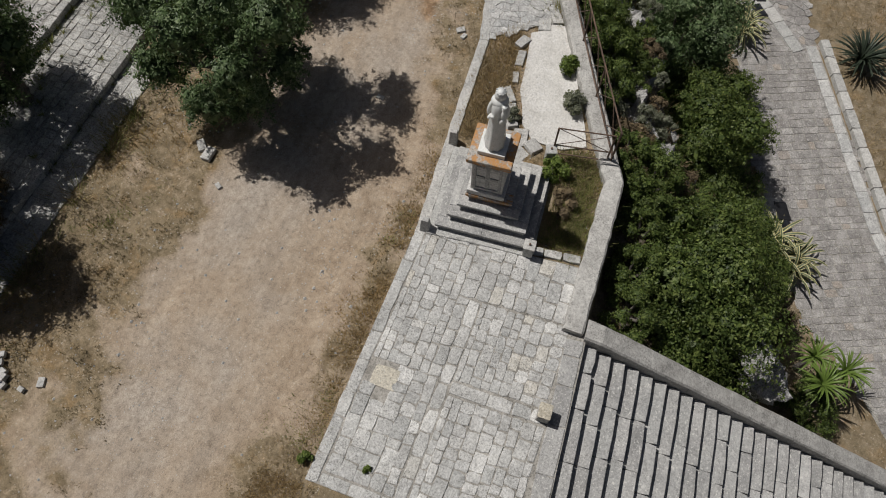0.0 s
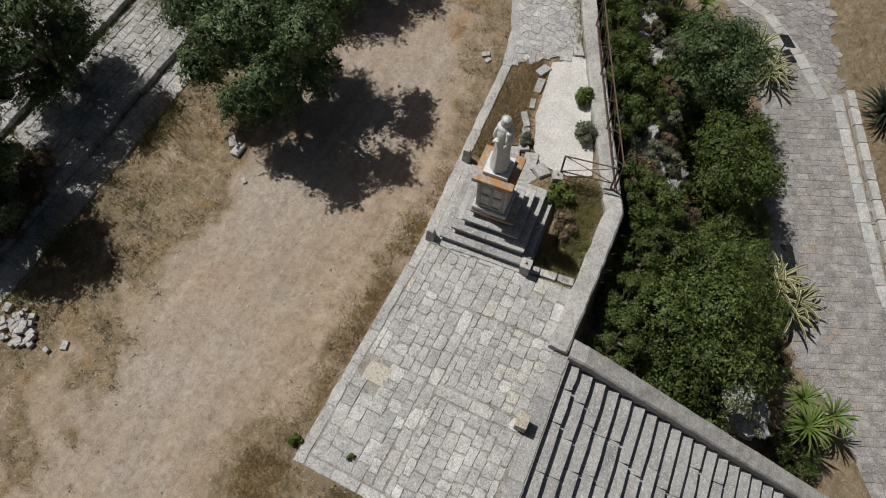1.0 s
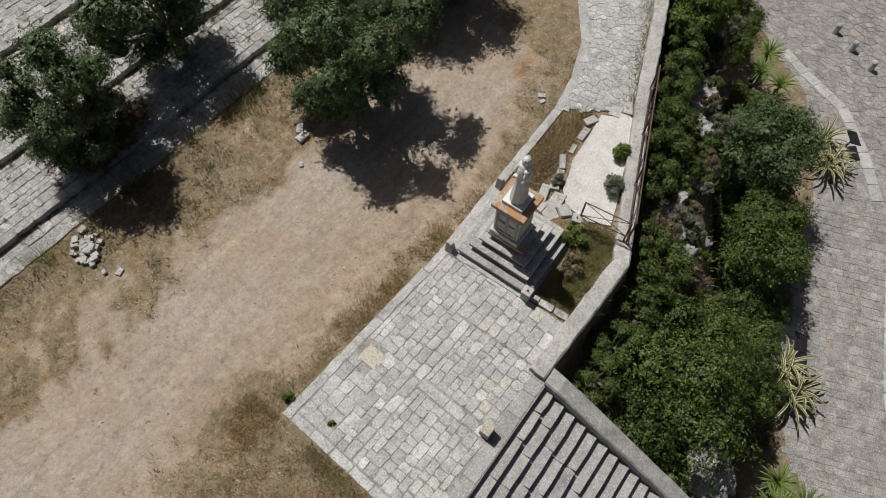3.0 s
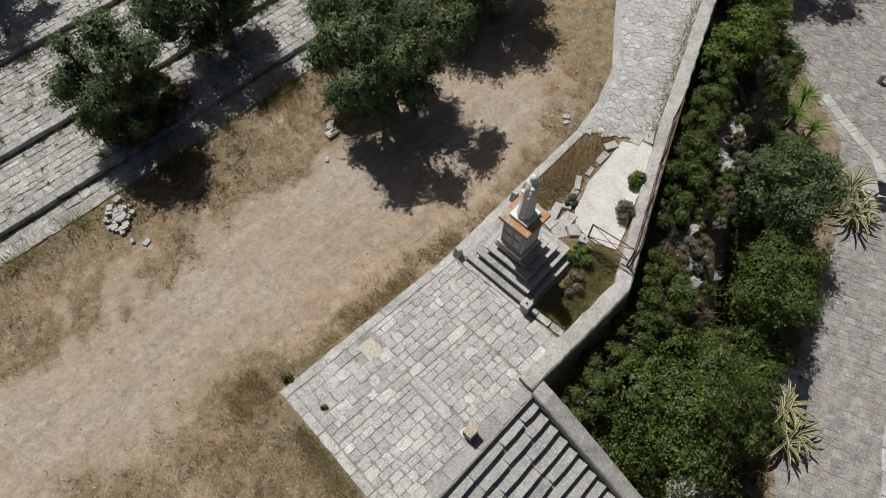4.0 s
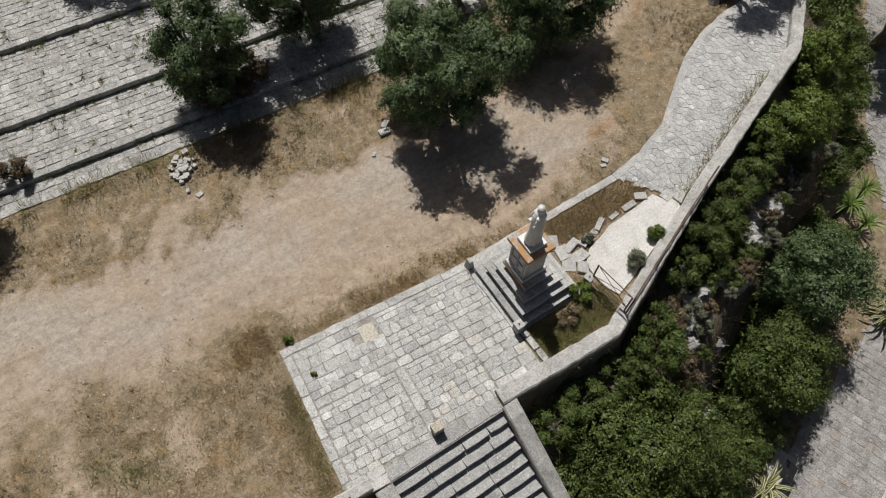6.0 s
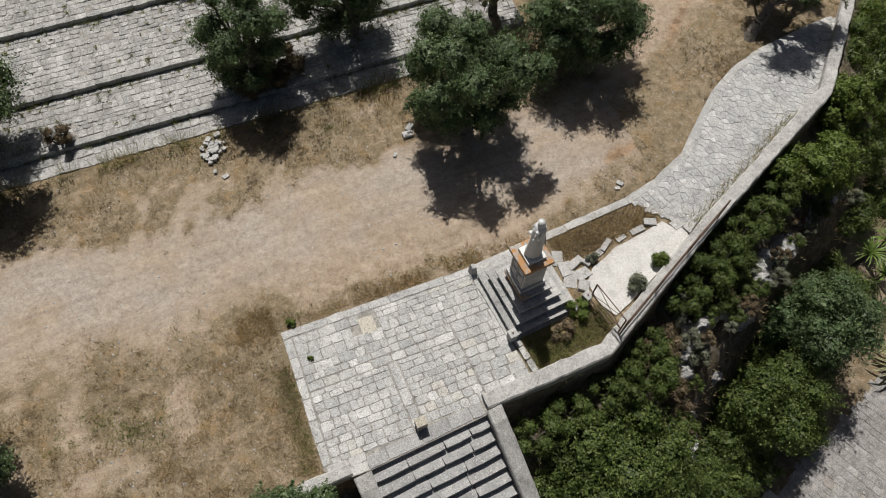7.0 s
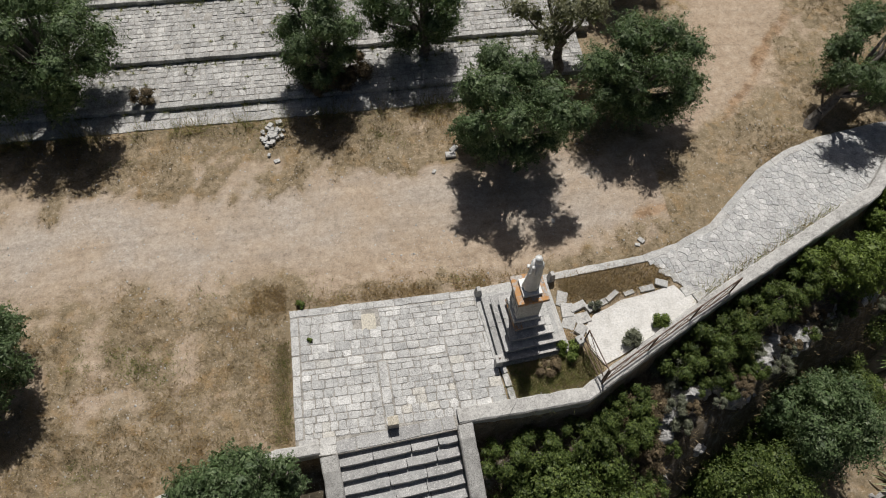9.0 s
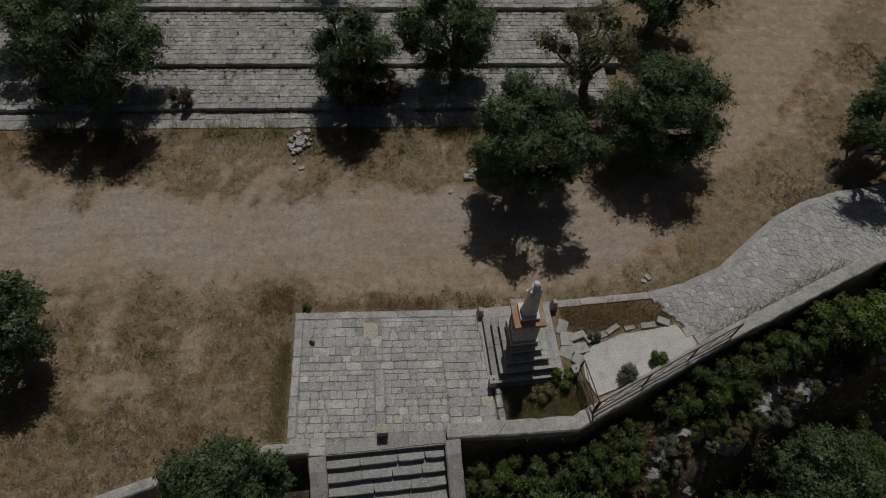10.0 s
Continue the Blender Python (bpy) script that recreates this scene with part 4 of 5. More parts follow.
# ---- plants ----
def leaf_mesh(name, clumps, count, size, mat, parent, seed, label="", narrow=0.36, shell=0.55, sprays=0.5):
    """Leaves as small folded blades through rounded clumps (x, y, z, rx, ry, rz)."""
    r = np.random.RandomState(seed)
    vol = np.array([c[3] * c[4] + c[4] * c[5] + c[3] * c[5] for c in clumps])
    pick = r.choice(len(clumps), count, p=vol / vol.sum())
    C = np.array(clumps)[pick]
    d = r.normal(size=(count, 3))
    d /= np.linalg.norm(d, axis=1)[:, None]
    rad = np.clip(0.94 - np.abs(r.normal(0, 1 - shell, count)) * 0.45, 0.1, 1.0)
    kind_of = r.rand(count)
    inner = kind_of < 0.16
    rad = np.where(inner, r.uniform(0.05, 0.66, count), rad)
    # uneven outline
    wob = 1 + 0.2 * np.sin(d[:, 0] * 7 + C[:, 0] * 3) * np.sin(d[:, 1] * 6 + C[:, 1] * 5) + 0.14 * np.sin(d[:, 2] * 9 + pick * 1.7)
    P = C[:, :3] + d * C[:, 3:] * (rad * wob)[:, None]
    # leafy twigs standing out of each clump
    twigs = 30
    td_ = r.normal(size=(len(clumps), twigs, 3)) + np.array([0, 0, 0.25])
    td_ /= np.linalg.norm(td_, axis=2)[:, :, None]
    tl = r.uniform(0.35, 0.78, (len(clumps), twigs))
    k = r.randint(0, twigs, count)
    s = r.rand(count) ** 0.8
    dt = td_[pick, k]
    Q = C[:, :3] + dt * C[:, 3:] * (0.58 + tl[pick, k] * s)[:, None] + r.normal(0, 1, (count, 3)) * C[:, 3:] * (0.15 * (1.12 - s))[:, None]
    Q[:, 2] -= 0.14 * C[:, 5] * s * s
    on_twig = kind_of > 1 - sprays
    P = np.where(on_twig[:, None], Q, P)
    d = np.where(on_twig[:, None], dt * 0.6 + d * 0.5, d)
    up = d * 1.2 + r.normal(0, 0.36, (count, 3)) + np.array([0, 0, 0.3])
    up /= np.linalg.norm(up, axis=1)[:, None]
    a = np.cross(up, r.normal(size=(count, 3)))
    a /= np.linalg.norm(a, axis=1)[:, None]
    b = np.cross(up, a)
    L = (size * r.uniform(0.6, 1.35, count) * np.where(inner, 2.6, 1.0))[:, None]
    W = L * np.where(inner, 0.7, narrow)[:, None]
    V = np.stack([P - a * L / 2, P + b * W / 2 + up * L * 0.06, P + a * L / 2 - up * L * 0.05, P - b * W / 2 + up * L * 0.06], 1).reshape(-1, 3)
    me = bpy.data.meshes.new(name)
    me.vertices.add(count * 4), me.loops.add(count * 4), me.polygons.add(count)
    me.vertices.foreach_set("co", V.astype(np.float32).reshape(-1))
    me.loops.foreach_set("vertex_index", np.arange(count * 4, dtype=np.int32))
    me.polygons.foreach_set("loop_start", np.arange(0, count * 4, 4, dtype=np.int32))
    me.materials.append(mat)
    me.update(calc_edges=True)
    ob = new(name, me)
    ob.parent = parent
    if label:
        ob["label"] = label
    return ob


def limb_mesh(bm, a, b, r0, r1, bend, seed, segs=5):
    r = random.Random(seed)
    a, b = Vector(a), Vector(b)
    pts = [a]
    for i in range(1, segs + 1):
        p = a.lerp(b, i / segs)
        if i < segs:
            p += Vector((r.uniform(-1, 1), r.uniform(-1, 1), r.uniform(-.5, .5))) * bend
        pts.append(p)
    for i in range(segs):
        k0, k1 = r0 + (r1 - r0) * i / segs, r0 + (r1 - r0) * (i + 1) / segs
        tube(bm, pts[i], pts[i + 1], k0, k1, 8)


def tree(name, base, clumps, count, size, mat, label, seed, trunk_r=0.17, category="tree", shell=0.55, narrow=0.36):
    """base: foot of the trunk; clumps in world metres."""
    t_ = thing(name, label, category, pose(*base), "olive trees" if "olive" in label else "")
    loc = [(c[0] - base[0], c[1] - base[1], c[2] - base[2], *c[3:]) for c in clumps]
    mid = Vector((sum(c[0] for c in loc) / len(loc), sum(c[1] for c in loc) / len(loc), sum(c[2] for c in loc) / len(loc)))
    fork = Vector((mid.x * 0.4, mid.y * 0.4, max(0.35, mid.z * 0.45)))
    bm = bmesh.new()
    limb_mesh(bm, (0, 0, -0.12), fork, trunk_r * 1.25, trunk_r * 0.8, trunk_r * 0.5, seed, 4)
    roughen(bm, 0.03, 4, seed)
    part("trunk", bm, BARK, t_)
    for i, c in enumerate(loc):
        bm = bmesh.new()
        limb_mesh(bm, fork, Vector(c[:3]), trunk_r * 0.55, 0.02, 0.12, seed + i, 5)
        for k in range(3):
            r = random.Random(seed * 31 + i * 7 + k)
            limb_mesh(bm, Vector(c[:3]), Vector(c[:3]) + Vector((r.uniform(-1, 1) * c[3], r.uniform(-1, 1) * c[4], r.uniform(-.2, .8) * c[5])) * 0.8, 0.025, 0.008, 0.05, seed + k, 3)
        part("limb", bm, BARK, t_)
    leaf_mesh("crown", loc, int(count * 1.7), size * 0.72, mat, t_, seed, narrow=narrow, shell=shell)
    return t_


def clumps_in(cx, cy, cz, rx, ry, rz, n, size, seed, keep_low=True):
    """n rounded clumps filling an ellipsoid, most of them near its surface."""
    r = random.Random(seed)
    out = []
    for i in range(n):
        a = i * 2.39996 + r.uniform(-.3, .3)
        zz = 1 - 1.85 * (i + 0.5) / n
        q = math.sqrt(max(0.0, 1 - zz * zz))
        k = r.uniform(0.6, 0.88)
        s = size * r.uniform(0.55, 1.1)
        out.append((cx + rx * q * k * math.cos(a), cy + ry * q * k * math.sin(a), cz + rz * zz * k, s, s, s * r.uniform(.7, .9)))
    return out


LBL = "bushy olive tree with grey-green leaves on dry ground"
tree("olive_tree", (6.9, 4.3, -0.05), [(5.8, 4.62, 3.12, 0.6, 0.58, 0.57), (5.65, 3.67, 2.62, 0.58, 0.53, 0.57), (6.65, 3.27, 3.12, 0.65, 0.58, 0.59), (6.35, 4.22, 3.37, 0.58, 0.58, 0.47), (7.25, 5.22, 2.82, 0.65, 0.63, 0.68), (7.85, 4.22, 2.92, 0.65, 0.65, 0.59), (7.9, 3.27, 3.02, 0.58, 0.5, 0.57), (6.55, 5.92, 2.62, 0.58, 0.53, 0.62), (8.5, 3.42, 2.82, 0.44, 0.44, 0.51), (6.15, 3.85, 1.3, 0.62, 0.52, 0.56), (7.15, 3.65, 1.2, 0.66, 0.47, 0.56), (8.05, 4.05, 1.3, 0.56, 0.52, 0.56), (5.65, 4.5, 1.4, 0.56, 0.62, 0.56), (8.05, 5.1, 1.6, 0.62, 0.62, 0.62), (6.75, 6.52, 2.22, 0.58, 0.53, 0.68), (5.95, 5.7, 1.6, 0.56, 0.56, 0.56), (6.95, 4.52, 2.22, 0.77, 0.77, 0.8)], 40000, 0.1, OLIVE, LBL, 11, 0.2)
tree("olive_tree", (11.2, 6.0, -0.05), clumps_in(11.3, 5.65, 1.95, 1.85, 1.65, 1.75, 21, 0.78, 2), 32000, 0.1, OLIVE, LBL, 12, 0.2)
tree("olive_tree", (9.3, 7.5, -0.05), clumps_in(9.2, 8.4, 2.5, 1.8, 1.4, 1.1, 10, 0.62, 3), 8000, 0.1, OLIVE_GREY, "thin grey olive tree with bare limbs showing", 13, 0.17)
tree("olive_tree", (5.0, 9.0, 0.1), clumps_in(4.65, 9.25, 2.2, 1.75, 1.15, 1.7, 16, 0.66, 4) + [(4.2, 9.1, .9, .6, .5, .6), (5.4, 9.2, .9, .6, .5, .6)], 18000, 0.1, OLIVE, "olive tree growing beside the stone terraces", 14, 0.16)
tree("olive_tree", (1.5, 8.1, 0.1), clumps_in(1.5, 8.15, 2.05, 1.25, 1.15, 1.8, 17, 0.58, 5) + [(0.9, 8.2, .75, .55, .5, .6), (1.8, 8.2, .7, .6, .5, .6), (1.4, 7.85, .6, .5, .4, .5)], 22000, 0.1, OLIVE, "olive tree growing through the stone terraces", 15, 0.18)
tree("olive_tree", (-6.6, 8.4, 0.1), clumps_in(-6.8, 8.25, 2.35, 2.45, 1.9, 2.2, 26, 0.8, 6), 40000, 0.1, OLIVE, "broad olive tree growing through the stone terraces", 16, 0.22)
tree("olive_tree", (-6.9, -0.5, -0.05), clumps_in(-7.4, -1.0, 1.7, 1.6, 1.55, 1.4, 15, 0.68, 7), 22000, 0.1, OLIVE, LBL, 17, 0.19)
tree("olive_tree", (17.2, 4.5, -0.05), clumps_in(19.1, 5.8, 1.8, 1.75, 2.0, 1.3, 17, 0.66, 8) + [(17.7, 4.5, 2.3, .6, .55, .45), (18.3, 4.2, 2.1, .6, .5, .45)], 26000, 0.1, OLIVE, "olive tree leaning over the crazy-paved path", 18, 0.18)
tree("olive_tree", (-9.2, 10.6, 0.3), clumps_in(-9.3, 10.9, 2.5, 1.9, 1.5, 1.6, 14, 0.72, 23), 14000, 0.11, OLIVE, "olive tree growing through the stone terraces", 23, 0.18)
tree("olive_tree", (12.4, 11.4, -0.05), clumps_in(12.4, 11.6, 2.2, 1.9, 1.6, 1.4, 11, 0.8, 9), 12000, 0.12, OLIVE, LBL, 19, 0.2)
tree("olive_tree", (0.5, 14.6, 0.5), clumps_in(0.5, 14.9, 2.6, 1.8, 1.4, 1.4, 10, 0.8, 10), 10000, 0.13, OLIVE, LBL, 20, 0.2)
tree("olive_tree", (-7.5, 14.2, 0.5), clumps_in(-7.5, 14.6, 2.6, 2.0, 1.6, 1.4, 10, 0.85, 21), 10000, 0.13, OLIVE, LBL, 21, 0.2)
tree("shrub_tree", (-1.3, -5.1, -1.4), clumps_in(-1.3, -4.8, 0.7, 1.6, 0.95, 1.6, 18, 0.58, 31), 26000, 0.1, OLIVE, "dense green shrubby tree rising over the west wall", 22, 0.14)

SH = "dense dark evergreen shrub on the rocky slope"


def shrub(name, clumps, base, count, size, mat, label, seed, shell=0.6, narrow=0.5):
    t_ = thing(name, label, "shrub", pose(*base), "shrubs on the slope" if base[2] < -0.5 else "")
    loc = [(c[0] - base[0], c[1] - base[1], c[2] - base[2], *c[3:]) for c in clumps]
    for i, c in enumerate(loc[::2]):
        bm = bmesh.new()
        limb_mesh(bm, (0, 0, -0.15), Vector(c[:3]), 0.05, 0.012, 0.06, seed + i, 4)
        part("stem", bm, BARK, t_)
    leaf_mesh("foliage", loc, int(count * 1.4), size * 0.78, mat, t_, seed, narrow=narrow, shell=shell)
    return t_


shrub("evergreen_shrub", clumps_in(6.8, -5.75, -2.9, 2.35, 2.3, 2.6, 60, 1.05, 41), (7.0, -6.0, -4.6), 120000, 0.095, SHRUB, "large dense evergreen shrub beside the steps", 41)
shrub("evergreen_shrub", clumps_in(13.0, -5.75, -4.0, 1.75, 1.65, 1.75, 30, 0.72, 42), (13.0, -5.7, -5.6), 34000, 0.09, SHRUB, SH, 42)
shrub("evergreen_shrub", clumps_in(15.5, -4.3, -3.3, 1.75, 1.5, 2.0, 30, 0.72, 43), (15.5, -4.3, -5.3), 32000, 0.085, OLIVE, "rounded grey-green shrub at the foot of the rock face", 43)
shrub("green_shrub", clumps_in(16.6, -0.35, -0.75, 1.9, 0.75, 1.2, 22, 0.52, 44), (16.6, -0.4, -1.9), 30000, 0.09, BRIGHT, "fresh bright green shrub rising over the parapet", 44)
shrub("green_shrub", clumps_in(19.0, 1.3, -0.8, 1.3, 0.8, 1.2, 14, 0.52, 46), (19.0, 1.2, -1.9), 15000, 0.09, BRIGHT, "fresh bright green shrub below the parapet", 46)
shrub("green_shrub", clumps_in(20.6, 1.6, -1.6, 1.5, 1.3, 1.5, 11, 0.6, 45), (20.6, 1.4, -2.9), 10000, 0.1, SHRUB, SH, 45)
for i, (x, y, z, s, m_) in enumerate(((8.4, -4.3, -0.75, .75, SHRUB), (9.0, -4.9, -1.8, .6, DRY), (9.5, -3.5, -1, .5, DRY), (10.6, -2.75, -0.6, .55, SHRUB), (11.45, -2.4, -0.45, .72, SHRUB), (12.3, -2.05, -0.5, .72, SHRUB), (13.1, -1.55, -0.55, .65, SHRUB), (14.0, -1.2, -0.5, .65, SHRUB), (14.9, -.85, -0.55, .6, SHRUB), (11.5, -3.0, -0.9, .5, SHRUB), (8.5, -9.0, -5.3, .6, DRY), (9.8, -8.6, -5.3, .6, SHRUB), (22.8, 4.0, -1.6, 1.2, SHRUB), (5.3, -4.6, -0.75, .6, SHRUB), (6.4, -10.2, -5.4, .7, SHRUB), (6.2, -4.4, -0.75, .6, SHRUB), (7.2, -4.3, -0.75, .6, SHRUB), (8.0, -4.2, -0.75, .55, SHRUB), (9.2, -3.6, -0.9, .45, SHRUB), (13.0, -2.4, -1.2, .4, SAGE), (11.9, -3.0, -1.2, .4, DRY), (9.55, -3.75, -1.0, .42, DRY), (9.3, -4.6, -1.5, .5, DRY), (9.15, -5.5, -2.3, .55, DRY), (8.9, -3.55, -.6, .5, SHRUB))):
    nm = {"evergreen_shrub_leaves": "evergreen_shrub", "dry_scrub": "dry_shrub", "grey_sage_leaves": "sage_bush"}[m_.name]
    lb = {"evergreen_shrub": "small evergreen shrub rooted among the rocks", "dry_shrub": "dry brown twiggy shrub among the rocks", "sage_bush": "grey-green bush among the rocks"}[nm]
    shrub(nm, clumps_in(x, y, z, s * 1.35, s * 1.05, s * .68, 14, s * .4, 60 + i), (x, y, z - s * .8), int(9000 * s * s / .5), 0.058, m_, lb, 60 + i, narrow=0.3 if m_ is DRY else 0.5)
rsl = random.Random(33)
made = 0
while made < 44:
    x, y = rsl.uniform(8.6, 19.5), rsl.uniform(-7.0, 2.0)
    dd, ss = near_line(np.array(x), np.array(y), CLIFF)
    if ss <= 0 or not 0.4 < dd < 3.6 or inside((x, y), ROADP) or not (-3 < crest_offset(x, y) < -0.55 or 1.5 < crest_offset(x, y)):
        continue
    z, _d = ground_height(np.array([x]), np.array([y]))
    z, s = float(z[0]), rsl.uniform(.28, .5)
    m_ = rsl.choice((SHRUB, SHRUB, DRY, SAGE, GREEN_GRASS))
    nm, lb = {"evergreen_shrub_leaves": ("evergreen_shrub", "small evergreen shrub rooted among the rocks"), "dry_scrub": ("dry_shrub", "dry brown twiggy shrub among the rocks"), "grey_sage_leaves": ("sage_bush", "grey-green bush among the rocks"), "green_grass_blades": ("weed_clump", "yellow-green weed clump among the rocks")}[m_.name]
    shrub(nm, clumps_in(x, y, z + s * .3, s * 1.7, s * 1.35, s * .7, 11, s * .5, 200 + made), (x, y, z), int(13000 * s * s / .5), 0.06, m_, lb, 200 + made, narrow=0.42)
    made += 1
for i, (x, y, z, s) in enumerate(((19.2, 0.4, -1.9, 1.0), (20.4, 0.2, -2.8, 1.0), (21.6, 1.9, -2.6, 1.1), (22.2, 3.4, -1.6, 1.0), (23.4, 4.6, -1.6, 1.1), (24.8, 5.9, -1.6, 1.2), (19.2, -1.2, -3.6, 1.0), (21.0, -.8, -4.2, 1.0), (22.8, 1.2, -4.2, 1.1), (24.6, 3.6, -4.0, 1.2), (18.2, -3.4, -4.8, .9), (17.2, -3.0, -4.0, .9), (26.4, 7.4, -1.6, 1.2), (14.4, -4.6, -4.4, .8), (11.9, -5.1, -4.1, .85), (13.8, -4.0, -3.9, .85), (11.3, -6.3, -4.5, .9), (17.0, -3.1, -4.1, 1.0), (14.8, -3.2, -3.5, .7), (14.2, -6.9, -5.2, .7), (10.6, -7.4, -4.7, .8), (12.0, -7.3, -5.1, .7), (9.2, -7.2, -3.5, .95), (8.2, -7.6, -3.4, .9), (10.9, -6.4, -4.6, .9), (9.0, -8.0, -4.9, .7))):
    shrub("evergreen_shrub", clumps_in(x, y, z, s * 1.2, s, s * .9, 14, s * .5, 300 + i), (x, y, z - s * .9), int(9000 * s * s), 0.07, BRIGHT if i in (2, 4) else SHRUB, SH, 300 + i)
# small growth in the cracks of the rock face
rc_ = random.Random(17)
for i, p in enumerate(polyline_points(CREST[2:12], 0.42)):
    m_, nm, lb = rc_.choice(((SAGE, "sage_bush", "grey-green bush rooted in the rock face"), (DRY, "dry_shrub", "dry brown twiggy shrub rooted in the rock face"), (SHRUB, "evergreen_shrub", "small evergreen shrub rooted in the rock face")))
    s = rc_.uniform(.14, .3)
    x, y = p.x + rc_.uniform(-.2, .3), p.y + rc_.uniform(-.35, .25)
    shrub(nm, clumps_in(x, y, p.z - .05, s * 1.3, s * 1.1, s * .7, 7, s * .5, 400 + i), (x, y, p.z - .3), int(1500 + 9000 * s * s), 0.055, m_, lb, 400 + i, narrow=0.35)
shrub("green_bush", clumps_in(0.52, -.95, .03, .07, .06, .05, 4, .05, 98), (0.52, -.95, 0), 260, 0.04, BRIGHT, "small green weed growing between paving stones", 98)
shrub("sage_bush", clumps_in(9.15, -2.12, .22, .26, .26, .18, 7, .15, 90), (9.15, -2.12, 0), 2600, 0.05, SAGE, "round grey sage bush on the white cement", 90)
shrub("green_bush", clumps_in(10.1, -1.72, .2, .22, .18, .16, 5, .14, 91), (10.1, -1.72, 0), 1800, 0.06, BRIGHT, "small bright green bush by the parapet", 91)
shrub("green_bush", clumps_in(7.35, -2.2, .2, .28, .3, .2, 6, .16, 92), (7.35, -2.2, -.05), 2400, 0.055, BRIGHT, "small green bush in the bed beside the monument", 92)
shrub("dry_shrub", clumps_in(2.45, 8.35, .6, .6, .6, .5, 10, .32, 96), (2.45, 8.35, .15), 7500, .07, DRY, "dry brown shrub growing out of the stone terrace", 96, narrow=.2)
shrub("dry_shrub", clumps_in(1.6, 7.8, .45, .8, .3, .4, 10, .28, 99), (1.6, 7.8, .15), 6000, .07, DRY, "dry brown shrub under the olive tree on the terraces", 99, narrow=.2)
shrub("dry_shrub", clumps_in(-4.3, 7.9, .45, .4, .3, .35, 7, .2, 97), (-4.3, 7.9, .15), 2600, .07, DRY, "dry brown shrub growing out of the stone terrace", 97, narrow=.2)
shrub("dry_bush", clumps_in(6.75, -2.62, .15, .4, .25, .16, 6, .17, 93), (6.75, -2.62, -.05), 2200, 0.06, DRY, "dry grey-brown twigs in the bed", 93, narrow=0.15)
shrub("green_bush", clumps_in(0.32, 0.12, .06, .12, .1, .08, 4, .08, 94), (0.32, 0.12, -.05), 500, 0.05, BRIGHT, "small green weed at the terrace corner", 94)
shrub("sage_bush", clumps_in(8.4, -.98, .1, .2, .14, .1, 4, .1, 95), (8.4, -.98, -.03), 700, 0.05, SAGE, "low grey herb among broken stones", 95)


def grass_field(name, places, mat, label, seed, h=(0.03, 0.1), blades=13, spread=0.09):
    """Tufts of thin bent blades at (x, y, z, scale)."""
    r = np.random.RandomState(seed)
    P = np.repeat(np.array(places), blades, 0)
    n = len(P)
    a = r.uniform(0, math.tau, n)
    rad = np.abs(r.normal(0, spread, n)) * P[:, 3]
    root = P[:, :3] + np.stack([np.cos(a) * rad, np.sin(a) * rad, np.zeros(n)], 1)
    H = (r.uniform(*h, n) * P[:, 3])[:, None]
    lean = np.stack([np.cos(a), np.sin(a), np.zeros(n)], 1) * r.uniform(.2, 1.3, n)[:, None]
    tip = root + (lean + np.array([0, 0, 1.0])) * H
    w = np.stack([-np.sin(a), np.cos(a), np.zeros(n)], 1) * (0.004 + 0.004 * r.rand(n))[:, None]
    V = np.stack([root - w, root + w, tip], 1).reshape(-1, 3)
    me = bpy.data.meshes.new(name)
    me.vertices.add(n * 3), me.loops.add(n * 3), me.polygons.add(n)
    me.vertices.foreach_set("co", V.astype(np.float32).reshape(-1))
    me.loops.foreach_set("vertex_index", np.arange(n * 3, dtype=np.int32))
    me.polygons.foreach_set("loop_start", np.arange(0, n * 3, 3, dtype=np.int32))
    me.materials.append(mat)
    me.update(calc_edges=True)
    return tagged(new(name, me), label, "grass", kind="stuff")


TERR = [(-.05, .03), (5.3, .03), (5.7, -3.9), (-.05, -3.9)]
MONP = [(5.2, .1), (7.45, .15), (7.3, -2.45), (5.35, -2.45)]
rg = random.Random(21)
straw, russet, green, withered, tawny = [], [], [], [], []
for _ in range(60000):
    x, y = rg.uniform(-12, 21), rg.uniform(-6.5, 7.4)
    d, s = near_line(np.array(x), np.array(y), CLIFF)
    if s > 0 and d > -0.1 or d < .25 or inside((x, y), TERR) or inside((x, y), MONP) or inside((x, y), PATH_POLY) or inside((x, y), PAD):
        continue
    if y > 6.9 and x < 6.9:
        continue
    tr, _s = near_line(np.array(x), np.array(y), TRACK)
    nn = noise.noise(Vector((x * .7, y * .7, 3))) + .6 * noise.noise(Vector((x * 2.3, y * 2.3, 1)))
    dens = float(smooth(1.7, 3.4, tr)) if not (x < 0 and y < 1.6) else float(smooth(1.6, 0, y))
    if rg.random() > dens * (0.42 + 1.2 * nn):
        continue
    k = noise.noise(Vector((x * .5, y * .5, 9)))
    (russet if k > .12 else green if k < -.33 else withered if y > 4.2 and rg.random() < .6 else straw).append((x, y, -0.05, rg.uniform(.5, 1.2)))
rw = np.random.RandomState(8)
WX, WY = rw.uniform(-12, 21, 150000), rw.uniform(-6.0, 11, 150000)
wi, wj = np.clip(np.searchsorted(gx, WX), 0, nx - 1), np.clip(np.searchsorted(gy, WY), 0, ny - 1)
wp = patch[wi, wj]
keep = (rw.rand(150000) < 0.42 * cover[wi, wj] ** 1.3 * np.clip(0.45 + 1.5 * wp, 0.06, 1)) & (GD[wi, wj] < -0.3) & ((WY < 6.85) | (WX > 12.2))
